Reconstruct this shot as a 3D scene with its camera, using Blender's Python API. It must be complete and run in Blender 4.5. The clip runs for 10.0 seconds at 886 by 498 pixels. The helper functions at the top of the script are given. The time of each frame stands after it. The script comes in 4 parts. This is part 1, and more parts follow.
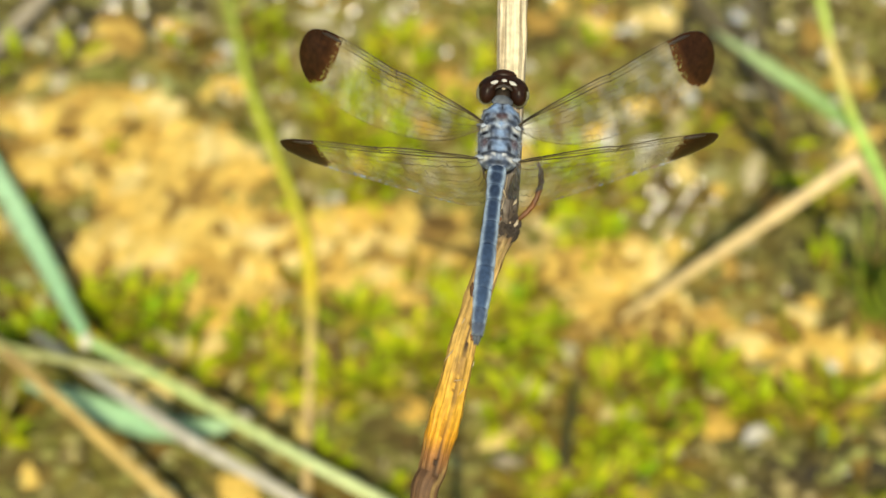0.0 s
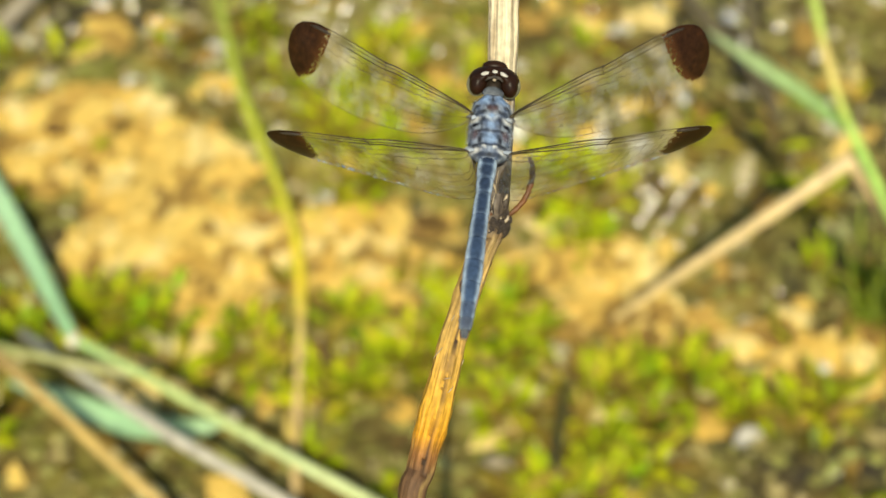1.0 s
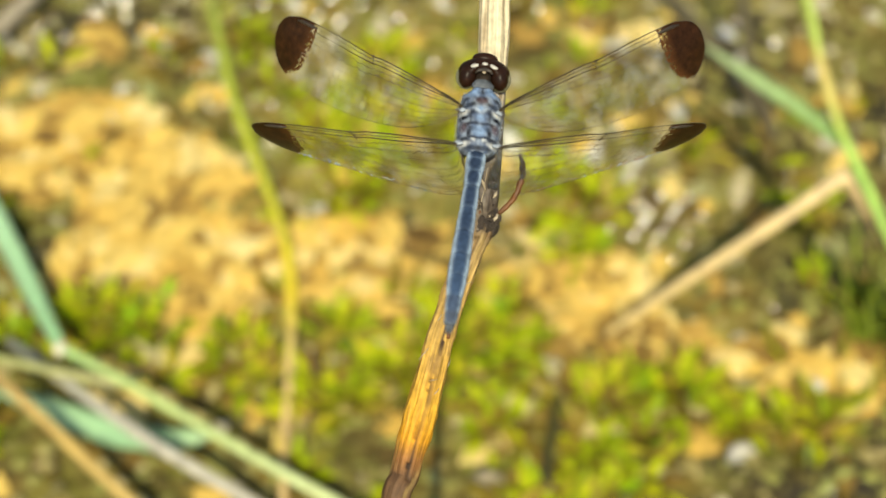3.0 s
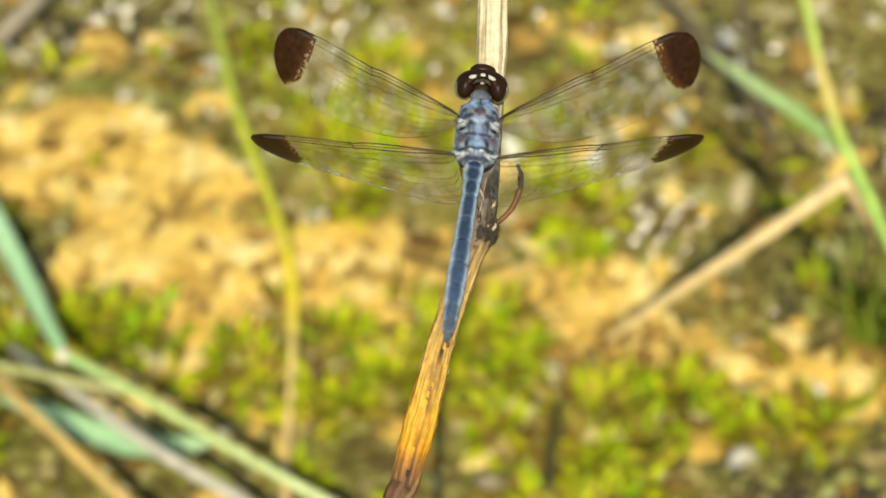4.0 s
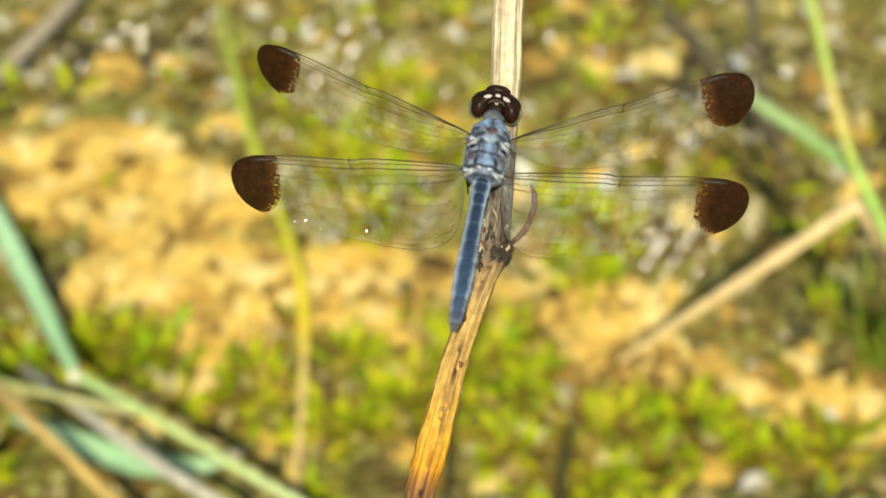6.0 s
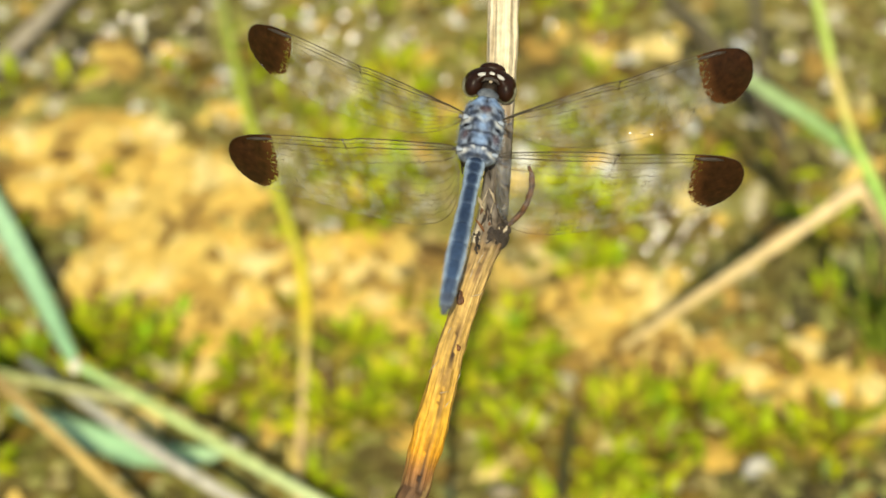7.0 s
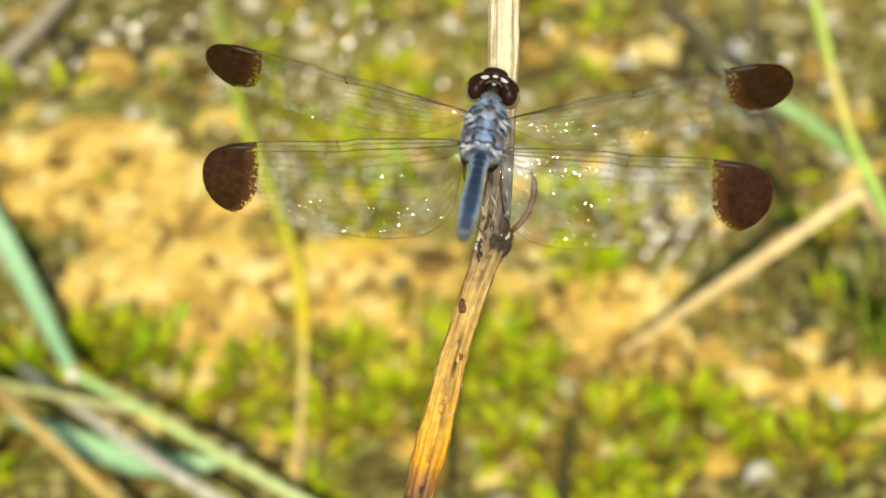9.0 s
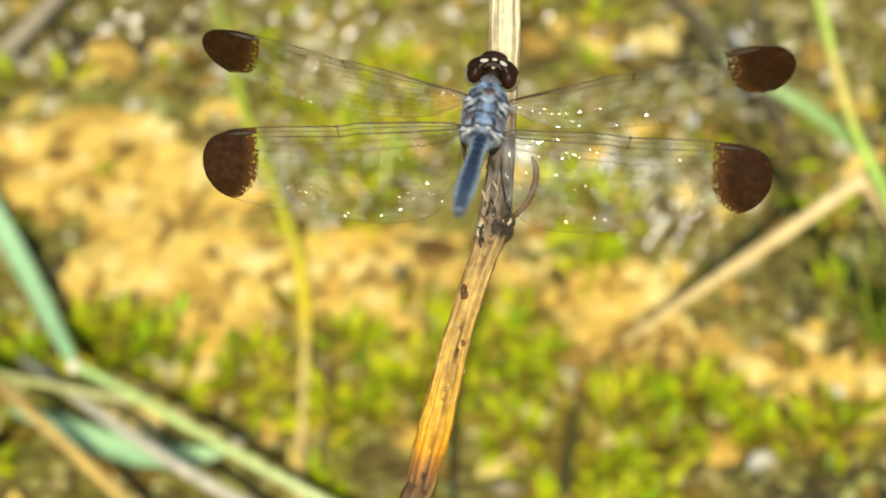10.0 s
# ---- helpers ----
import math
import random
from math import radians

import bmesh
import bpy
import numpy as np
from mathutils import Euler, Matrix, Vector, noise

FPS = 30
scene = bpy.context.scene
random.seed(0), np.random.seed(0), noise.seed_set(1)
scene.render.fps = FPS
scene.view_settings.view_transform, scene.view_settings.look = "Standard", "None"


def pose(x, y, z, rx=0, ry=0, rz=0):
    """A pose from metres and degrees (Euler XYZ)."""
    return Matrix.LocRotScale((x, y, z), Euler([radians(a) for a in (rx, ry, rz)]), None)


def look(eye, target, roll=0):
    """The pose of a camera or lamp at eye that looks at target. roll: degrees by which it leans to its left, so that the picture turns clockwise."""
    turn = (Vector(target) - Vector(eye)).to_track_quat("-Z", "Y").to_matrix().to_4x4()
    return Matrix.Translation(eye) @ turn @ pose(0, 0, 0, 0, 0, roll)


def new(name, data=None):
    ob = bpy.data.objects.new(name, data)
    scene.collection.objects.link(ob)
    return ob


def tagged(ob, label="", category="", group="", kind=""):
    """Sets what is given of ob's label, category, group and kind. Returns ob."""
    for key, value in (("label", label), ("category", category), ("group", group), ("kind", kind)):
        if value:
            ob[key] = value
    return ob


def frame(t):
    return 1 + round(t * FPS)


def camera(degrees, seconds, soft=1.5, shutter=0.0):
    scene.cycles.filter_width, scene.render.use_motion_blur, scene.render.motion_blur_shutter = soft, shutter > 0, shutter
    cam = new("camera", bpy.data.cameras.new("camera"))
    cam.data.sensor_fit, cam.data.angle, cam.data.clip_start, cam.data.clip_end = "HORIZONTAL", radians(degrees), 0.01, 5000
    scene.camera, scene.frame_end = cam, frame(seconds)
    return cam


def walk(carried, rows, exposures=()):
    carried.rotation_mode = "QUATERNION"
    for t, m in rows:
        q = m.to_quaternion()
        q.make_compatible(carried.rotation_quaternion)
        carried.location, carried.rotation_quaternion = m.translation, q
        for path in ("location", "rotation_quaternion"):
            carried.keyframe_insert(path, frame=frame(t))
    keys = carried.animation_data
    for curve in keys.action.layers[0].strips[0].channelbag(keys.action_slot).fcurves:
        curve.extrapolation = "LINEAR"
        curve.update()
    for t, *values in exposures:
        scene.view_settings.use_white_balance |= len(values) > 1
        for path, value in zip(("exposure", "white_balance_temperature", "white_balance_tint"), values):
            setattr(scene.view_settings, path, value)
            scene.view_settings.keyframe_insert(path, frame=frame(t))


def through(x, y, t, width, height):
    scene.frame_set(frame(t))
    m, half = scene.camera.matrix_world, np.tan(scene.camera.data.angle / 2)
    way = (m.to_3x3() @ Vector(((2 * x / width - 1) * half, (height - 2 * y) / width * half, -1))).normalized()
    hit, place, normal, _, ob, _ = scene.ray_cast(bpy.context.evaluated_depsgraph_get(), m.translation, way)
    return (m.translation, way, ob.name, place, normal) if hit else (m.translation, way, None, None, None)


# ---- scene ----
# The camera: a close lens held by hand over a reed by a pond's edge.
cam = camera(36.0, 10.0, 1.6)
cam.data.dof.use_dof = True
cam.data.dof.focus_distance = 0.1062
cam.data.dof.aperture_fstop = 30.0
walk(cam, [
    (0, pose(-0, -0.06825, 0.2583, 40, 0, -0)),
    (0.5, pose(0.0008, -0.06756, 0.25831, 40.163, -0.021, -0.071)),
    (1, pose(0.00016, -0.06736, 0.25654, 40.063, -0.427, -0.058)),
    (1.5, pose(0.00024, -0.06593, 0.25498, 40.338, -0.825, 0.007)),
    (2, pose(-0.00041, -0.06599, 0.25422, 40.339, -1.073, 0.114)),
    (2.5, pose(0.00027, -0.06647, 0.25324, 40.614, -1.08, 0.266)),
    (4, pose(0.001, -0.06724, 0.25462, 41.022, -0.792, 0.184)),
    (4.5, pose(0.00112, -0.06641, 0.25271, 41.187, -0.965, 0.175)),
    (5, pose(0.00189, -0.06653, 0.25312, 41.56, -0.842, 0.367)),
    (5.5, pose(0.00034, -0.06705, 0.2536, 41.858, -1.007, 0.6)),
    (6, pose(0.00074, -0.06766, 0.25476, 41.99, -0.618, 0.646)),
    (6.2, pose(-5e-05, -0.06794, 0.25355, 41.739, -0.668, 0.725)),
    (7.5, pose(0.00189, -0.06637, 0.25308, 41.559, -0.046, 0.292)),
    (8, pose(0.00135, -0.06594, 0.25227, 41.725, -0.167, 0.26)),
    (8.5, pose(0.00114, -0.06614, 0.25261, 41.861, -0.144, 0.214)),
    (9, pose(0.00089, -0.06602, 0.25241, 41.751, -0.107, 0.073)),
    (9.5, pose(0.00123, -0.06574, 0.25192, 41.665, -0.025, -0.018)),
    (10, pose(0.00086, -0.06611, 0.25177, 41.433, 0.073, -0.051)),
], exposures=[(0, -0.16), (10, -0.08)])

HIGH = 0.17696
# The leaning plane in which the reed stands: x right, y up along it, z out of it.
LEAN = pose(0, 0, HIGH, 40)

# Light: afternoon sun from behind, a clear sky.
SUN_WAY = Vector((6.0, 149.0, -188.0)).normalized()
world = bpy.data.worlds.new("sky")
scene.world = world
world.use_nodes = True
sky = world.node_tree.nodes.new("ShaderNodeTexSky")
sky.sky_type = "NISHITA"
sky.sun_disc = False
sky.sun_elevation = math.asin(-SUN_WAY.z)
sky.sun_rotation = math.atan2(-SUN_WAY.x, -SUN_WAY.y)
background = world.node_tree.nodes["Background"]
background.inputs["Strength"].default_value = 0.11
world.node_tree.links.new(sky.outputs["Color"], background.inputs["Color"])
sun = new("sun", bpy.data.lights.new("sun", "SUN"))
sun.data.energy = 5.0
sun.data.angle = radians(0.53)
sun.data.color = (1.0, 0.93, 0.67)
sun.matrix_world = look((0, 0, 3), Vector((0, 0, 3)) + SUN_WAY)


# ---- materials ----
def material(name, rough=0.6, spec=0.4):
    m = bpy.data.materials.new(name)
    m.use_nodes = True
    shader = m.node_tree.nodes["Principled BSDF"]
    shader.inputs["Roughness"].default_value = rough
    shader.inputs["Specular IOR Level"].default_value = spec
    return m, m.node_tree.nodes, m.node_tree.links, shader


def noise_node(nodes, links, scale, detail=3.0, stretch=(1, 1, 1), space="Object"):
    mapping = nodes.new("ShaderNodeMapping")
    mapping.inputs["Scale"].default_value = stretch
    if space == "grain":
        links.new(attribute(nodes, "grain").outputs["Vector"], mapping.inputs["Vector"])
    else:
        links.new(nodes.new("ShaderNodeTexCoord").outputs[space], mapping.inputs["Vector"])
    tex = nodes.new("ShaderNodeTexNoise")
    tex.inputs["Scale"].default_value = scale
    tex.inputs["Detail"].default_value = detail
    links.new(mapping.outputs["Vector"], tex.inputs["Vector"])
    return tex.outputs["Fac"]


def ramp(nodes, links, fac, stops):
    node = nodes.new("ShaderNodeValToRGB")
    while len(node.color_ramp.elements) < len(stops):
        node.color_ramp.elements.new(0.5)
    for element, (at_, colour) in zip(node.color_ramp.elements, stops):
        element.position, element.color = at_, (*colour, 1)
    links.new(fac, node.inputs["Fac"])
    return node.outputs["Color"]


def mixed(nodes, links, fac, a, b, blend="MIX"):
    node = nodes.new("ShaderNodeMix")
    node.data_type, node.blend_type = "RGBA", blend
    for socket, value in ((node.inputs["Factor"], fac), (node.inputs[6], a), (node.inputs[7], b)):
        if isinstance(value, (int, float)):
            socket.default_value = value
        elif isinstance(value, tuple):
            socket.default_value = (*value, 1)
        else:
            links.new(value, socket)
    return node.outputs[2]


def bump(nodes, links, shader, height, strength, distance=0.0003):
    node = nodes.new("ShaderNodeBump")
    node.inputs["Strength"].default_value = strength
    node.inputs["Distance"].default_value = distance
    links.new(height, node.inputs["Height"])
    links.new(node.outputs["Normal"], shader.inputs["Normal"])


def attribute(nodes, name):
    node = nodes.new("ShaderNodeAttribute")
    node.attribute_name = name
    return node


def plain(name, dark, light, scale, rough=0.6, spec=0.4, stretch=(1, 1, 1), strength=0.4):
    """A surface whose colour wanders between two tones, with fine relief."""
    m, nodes, links, shader = material(name, rough, spec)
    big = noise_node(nodes, links, scale, 4, stretch)
    fine = noise_node(nodes, links, scale * 6, 3, stretch)
    colour = ramp(nodes, links, big, [(0.32, dark), (0.68, light)])
    colour = mixed(nodes, links, 0.35, colour, ramp(nodes, links, fine, [(0.3, dark), (0.7, light)]))
    links.new(colour, shader.inputs["Base Color"])
    bump(nodes, links, shader, fine, strength)
    return m


def toned(name, scale, rough=0.6, spec=0.4, stretch=(1, 1, 1), depth=0.35, strength=0.5, through=0.0, space="Object"):
    """A surface with its own colours laid along it (attribute tone), streaked and grained."""
    m, nodes, links, shader = material(name, rough, spec)
    fine = noise_node(nodes, links, scale, 4, stretch, space)
    spots = noise_node(nodes, links, scale * 0.3, 3)
    base = attribute(nodes, "tone").outputs["Color"]
    grain = ramp(nodes, links, fine, [(0.3, (1 - depth,) * 3), (0.7, (1 + depth * 0.6,) * 3)])
    patches = ramp(nodes, links, spots, [(0.35, (0.8, 0.78, 0.74)), (0.65, (1.08, 1.06, 1.0))])
    colour = mixed(nodes, links, 1.0, mixed(nodes, links, 1.0, base, grain, "MULTIPLY"), patches, "MULTIPLY")
    links.new(colour, shader.inputs["Base Color"])
    bump(nodes, links, shader, fine, strength)
    if through:
        leafy = nodes.new("ShaderNodeBsdfTranslucent")
        links.new(colour, leafy.inputs["Color"])
        blend = nodes.new("ShaderNodeMixShader")
        blend.inputs[0].default_value = through
        links.new(shader.outputs[0], blend.inputs[1])
        links.new(leafy.outputs[0], blend.inputs[2])
        links.new(blend.outputs[0], nodes["Material Output"].inputs["Surface"])
    return m


def islands(name, stops, rough=0.55, spec=0.4, through=0.0, scale=400):
    """Small pieces, each of its own tone."""
    m, nodes, links, shader = material(name, rough, spec)
    own = nodes.new("ShaderNodeNewGeometry").outputs["Random Per Island"]
    colour = ramp(nodes, links, own, stops)
    grain = ramp(nodes, links, noise_node(nodes, links, scale, 3), [(0.3, (0.7, 0.7, 0.7)), (0.7, (1.15, 1.15, 1.15))])
    colour = mixed(nodes, links, 1.0, colour, grain, "MULTIPLY")
    links.new(colour, shader.inputs["Base Color"])
    if through:
        leafy = nodes.new("ShaderNodeBsdfTranslucent")
        links.new(colour, leafy.inputs["Color"])
        blend = nodes.new("ShaderNodeMixShader")
        blend.inputs[0].default_value = through
        links.new(shader.outputs[0], blend.inputs[1])
        links.new(leafy.outputs[0], blend.inputs[2])
        links.new(blend.outputs[0], nodes["Material Output"].inputs["Surface"])
    return m


def ground_material():
    m, nodes, links, shader = material("wet_earth", 0.8, 0.15)
    cover = nodes.new("ShaderNodeSeparateColor")
    links.new(attribute(nodes, "cover").outputs["Color"], cover.inputs["Color"])
    fine = noise_node(nodes, links, 420, 5)
    mid = noise_node(nodes, links, 95, 4)
    broad = noise_node(nodes, links, 28, 3)
    tint = noise_node(nodes, links, 60, 3)
    mud = ramp(nodes, links, mid, [(0.28, (0.09, 0.07, 0.022)), (0.5, (0.20, 0.172, 0.050)), (0.72, (0.38, 0.34, 0.125))])
    mud = mixed(nodes, links, 1.0, mud, ramp(nodes, links, broad, [(0.35, (0.8, 0.70, 0.6)), (0.65, (1.15, 1.15, 1.0))]), "MULTIPLY")
    mud = mixed(nodes, links, 1.0, mud, ramp(nodes, links, tint, [(0.35, (1.2, 0.95, 0.8)), (0.5, (1.0, 1.0, 1.0)), (0.65, (0.82, 1.05, 0.6))]), "MULTIPLY")
    sand = ramp(nodes, links, mid, [(0.28, (0.58, 0.36, 0.06)), (0.5, (0.82, 0.55, 0.10)), (0.7, (0.90, 0.68, 0.19))])
    sand = mixed(nodes, links, 1.0, sand, ramp(nodes, links, broad, [(0.35, (0.80, 0.72, 0.6)), (0.65, (1.08, 1.08, 1.05))]), "MULTIPLY")
    moss = ramp(nodes, links, mid, [(0.3, (0.11, 0.08, 0.012)), (0.5, (0.25, 0.22, 0.022)), (0.7, (0.32, 0.34, 0.028))])
    colour = mixed(nodes, links, cover.outputs[0], mud, sand)
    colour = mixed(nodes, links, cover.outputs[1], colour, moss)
    # Third channel: dark tone for wet mud and for shade painted into the ground.
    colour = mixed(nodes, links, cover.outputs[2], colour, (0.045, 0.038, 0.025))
    grain = ramp(nodes, links, fine, [(0.3, (0.6, 0.58, 0.55)), (0.7, (1.2, 1.2, 1.15))])
    links.new(mixed(nodes, links, 1.0, colour, grain, "MULTIPLY"), shader.inputs["Base Color"])
    bump(nodes, links, shader, fine, 0.7, 0.001)
    return m


def wing_material(name, tint, low, high, gloss=0.13, ior=1.45, fading=False):
    """Thin skin: clear where the share is low, with a glossy sheen over it."""
    m, nodes, links, shader = material(name, 0.4, 0.3)
    shader.inputs["Base Color"].default_value = (*tint, 1)
    clear = nodes.new("ShaderNodeBsdfTransparent")
    shade = ramp(nodes, links, noise_node(nodes, links, 700, 5), [(0.42, (low,) * 3), (0.66, (high,) * 3)])
    if fading:
        # the dark colour breaks up cell by cell towards the clear part
        cells = nodes.new("ShaderNodeTexVoronoi")
        cells.inputs["Scale"].default_value = 5200
        place = nodes.new("ShaderNodeTexCoord")
        links.new(place.outputs["Object"], cells.inputs["Vector"])
        own = nodes.new("ShaderNodeSeparateColor")
        links.new(cells.outputs["Color"], own.inputs["Color"])
        total = nodes.new("ShaderNodeMath")
        total.operation = "MULTIPLY_ADD"
        links.new(attribute(nodes, "inward").outputs["Fac"], total.inputs[0])
        total.inputs[1].default_value = 6.5
        links.new(own.outputs[0], total.inputs[2])
        shade = ramp(nodes, links, total.outputs[0], [(0.35, (0.25,) * 3), (0.75, (high,) * 3)])
    blend = nodes.new("ShaderNodeMixShader")
    links.new(shade, blend.inputs[0])
    links.new(clear.outputs[0], blend.inputs[1])
    links.new(shader.outputs[0], blend.inputs[2])
    sheen = nodes.new("ShaderNodeBsdfGlossy")
    sheen.inputs["Roughness"].default_value = gloss
    # faint play of colours on the thin skin
    film = noise_node(nodes, links, 1300, 2)
    links.new(ramp(nodes, links, film, [(0.36, (1.0, 0.55, 0.40)), (0.46, (1.0, 0.96, 0.92)), (0.58, (1.0, 1.0, 1.0)), (0.68, (0.62, 0.80, 1.0))]), sheen.inputs["Color"])
    edge = nodes.new("ShaderNodeFresnel")
    edge.inputs["IOR"].default_value = ior
    coat = nodes.new("ShaderNodeMixShader")
    links.new(edge.outputs[0], coat.inputs[0])
    links.new(blend.outputs[0], coat.inputs[1])
    links.new(sheen.outputs[0], coat.inputs[2])
    links.new(coat.outputs[0], nodes["Material Output"].inputs["Surface"])
    return m


EARTH = ground_material()
REED = toned("dry_reed", 5200, 0.6, 0.3, (1, 1, 0.035), 0.34, 0.7, 0.0, "grain")
STEM = toned("grass_stem", 1400, 0.5, 0.4, (1, 0.08, 1), 0.25, 0.3)
BLADE = toned("grass_blade", 1500, 0.45, 0.45, (1, 0.1, 1), 0.22, 0.3, 0.25)
HUSK = plain("brown_husk", (0.014, 0.007, 0.003), (0.23, 0.085, 0.018), 900, 0.5, 0.4, (1, 0.3, 1))
KNOT = plain("dark_knot", (0.014, 0.011, 0.009), (0.14, 0.105, 0.08), 2600, 0.6, strength=0.9)
MOSS = islands("moss_leaf", [(0.0, (0.12, 0.075, 0.02)), (0.18, (0.34, 0.22, 0.045)), (0.34, (0.25, 0.22, 0.014)), (0.46, (0.33, 0.43, 0.008)), (0.64, (0.51, 0.60, 0.008)), (0.84, (0.70, 0.70, 0.015)), (0.92, (0.62, 0.44, 0.07)), (1.0, (0.68, 0.60, 0.28))], 0.55, 0.15, 0.25)
LITTER = islands("dry_litter", [(0.0, (0.20, 0.115, 0.03)), (0.18, (0.42, 0.26, 0.06)), (0.36, (0.70, 0.44, 0.09)), (0.75, (0.84, 0.58, 0.14)), (1.0, (0.90, 0.71, 0.29))], 0.65, 0.15)
DEBRIS = islands("pale_debris", [(0.0, (0.34, 0.36, 0.12)), (0.4, (0.55, 0.46, 0.24)), (0.75, (0.66, 0.60, 0.42)), (1.0, (0.78, 0.76, 0.68))], 0.5, 0.4)
CRUMB = islands("mud_crumb", [(0.0, (0.07, 0.05, 0.018)), (0.4, (0.215, 0.185, 0.055)), (0.75, (0.30, 0.30, 0.075)), (0.96, (0.46, 0.37, 0.16)), (1.0, (0.62, 0.55, 0.35))], 0.65, 0.15)
SHELL = plain("pale_pebble", (0.5, 0.46, 0.38), (0.8, 0.77, 0.7), 500, 0.4)
STRAWY = plain("frayed_straw", (0.30, 0.22, 0.12), (0.62, 0.52, 0.38), 1500)
DROP, drop_nodes, drop_links, drop_shader = material("wet_sheen", 0.2, 1.0)
drop_shader.inputs["Base Color"].default_value = (0.26, 0.23, 0.16, 1)
bump(drop_nodes, drop_links, drop_shader, noise_node(drop_nodes, drop_links, 700, 2), 0.05, 0.0002)
BODY = toned("powdery_blue_skin", 2600, 0.7, 0.12, (1, 1, 1), 0.3, 0.5)
EYE = plain("dark_eye", (0.010, 0.005, 0.003), (0.034, 0.013, 0.006), 700, 0.4, 0.15, strength=0.05)
RIM = plain("eye_rim", (0.12, 0.12, 0.07), (0.40, 0.38, 0.26), 900, 0.4)
COLLAR = plain("collar_skin", (0.03, 0.032, 0.04), (0.16, 0.18, 0.20), 1400, 0.6)
PLATE = plain("pale_blue_plate", (0.22, 0.26, 0.33), (0.55, 0.60, 0.66), 1800, 0.5)
FACE = plain("pale_face", (0.45, 0.42, 0.36), (0.75, 0.72, 0.64), 1500, 0.3)
LEG = plain("dark_leg", (0.02, 0.016, 0.012), (0.07, 0.05, 0.035), 2000, 0.4)
LEADING = plain("leading_vein", (0.007, 0.006, 0.004), (0.11, 0.075, 0.03), 330, 0.35, 0.5)
MEMBRANE = wing_material("wing_membrane", (0.86, 0.90, 0.92), 0.0, 0.11, 0.10, 1.37)
TIP = wing_material("wing_tip", (0.030, 0.010, 0.003), 0.97, 0.99, 0.5, 1.002, True)
TIP.node_tree.nodes["Principled BSDF"].inputs["Specular IOR Level"].default_value = 0.08
tip_nodes, tip_links = TIP.node_tree.nodes, TIP.node_tree.links
tip_dark = ramp(tip_nodes, tip_links, noise_node(tip_nodes, tip_links, 1900, 4), [(0.34, (0.020, 0.008, 0.003)), (0.58, (0.034, 0.013, 0.005)), (0.80, (0.060, 0.022, 0.008))])
tip_rust = ramp(tip_nodes, tip_links, attribute(tip_nodes, "inward").outputs["Fac"], [(0.0, (1, 1, 1)), (0.16, (0, 0, 0))])
tip_links.new(mixed(tip_nodes, tip_links, tip_rust, tip_dark, (0.095, 0.036, 0.011)),
              tip_nodes["Principled BSDF"].inputs["Base Color"])
VEIN = plain("wing_vein", (0.012, 0.009, 0.006), (0.17, 0.11, 0.055), 420, 0.3, 0.8)


# ---- tools ----
def finish(ob, bm, mat, smooth=True):
    me = bpy.data.meshes.new(ob)
    bm.to_mesh(me)
    bm.free()
    me.materials.append(mat)
    if smooth:
        me.polygons.foreach_set("use_smooth", [True] * len(me.polygons))
    return me


def part(name, bm, mat, parent=None, label="", smooth=True):
    ob = new(name, finish(name, bm, mat, smooth))
    ob.parent = parent
    if label:
        ob["label"] = label
    return ob


def tone_layer(bm):
    return bm.verts.layers.float_color.get("tone") or bm.verts.layers.float_color.new("tone")


def along(table, s):
    """A row of numbers looked up at s in rows of (s, number, ...)."""
    keys = [row[0] for row in table]
    return [float(np.interp(s, keys, [row[n] for row in table])) for n in range(1, len(table[0]))]


def smooth_line(points, steps):
    """Points on a smooth line through the given ones (Catmull-Rom)."""
    p = [Vector(q) for q in points]
    p = [2 * p[0] - p[1], *p, 2 * p[-1] - p[-2]]
    line = []
    for i in range(1, len(p) - 2):
        a, b, c, d = p[i - 1:i + 3]
        for k in range(steps):
            t = k / steps
            line.append(0.5 * (2 * b + (c - a) * t + (2 * a - 5 * b + 4 * c - d) * t * t + (3 * b - a - 3 * c + d) * t ** 3))
    return line + [p[-2]]


def tube(bm, line, radii, sides=10, tones=None, rough=0.0, ridges=0, flat=1.0, freq=900.0):
    """A closed tube along a line of points in metres; radii by a number or a list."""
    layer = tone_layer(bm) if tones else None
    rings, n = [], len(line)
    for i, c in enumerate(line):
        way = (line[min(i + 1, n - 1)] - line[max(i - 1, 0)]).normalized()
        side = way.cross(Vector((0, 0, 1)))
        side = side.normalized() if side.length > 1e-4 else Vector((1, 0, 0))
        out = side.cross(way)
        r = radii if isinstance(radii, (int, float)) else radii[i]
        ring = []
        for k in range(sides):
            a = 2 * math.pi * k / sides
            rr = r * (1 + (0.06 * math.cos(ridges * a + 1.3) if ridges else 0))
            q = c + rr * (math.cos(a) * side + flat * math.sin(a) * out)
            if rough:
                q += (q - c) * rough * noise.noise(q * freq)
            v = bm.verts.new(q)
            if tones:
                v[layer] = (*tones[i], 1)
            ring.append(v)
        rings.append(ring)
    for a, b in zip(rings, rings[1:]):
        for k in range(sides):
            bm.faces.new((a[k], a[(k + 1) % sides], b[(k + 1) % sides], b[k]))
    bm.faces.new(rings[0][::-1])
    bm.faces.new(rings[-1])
    return rings


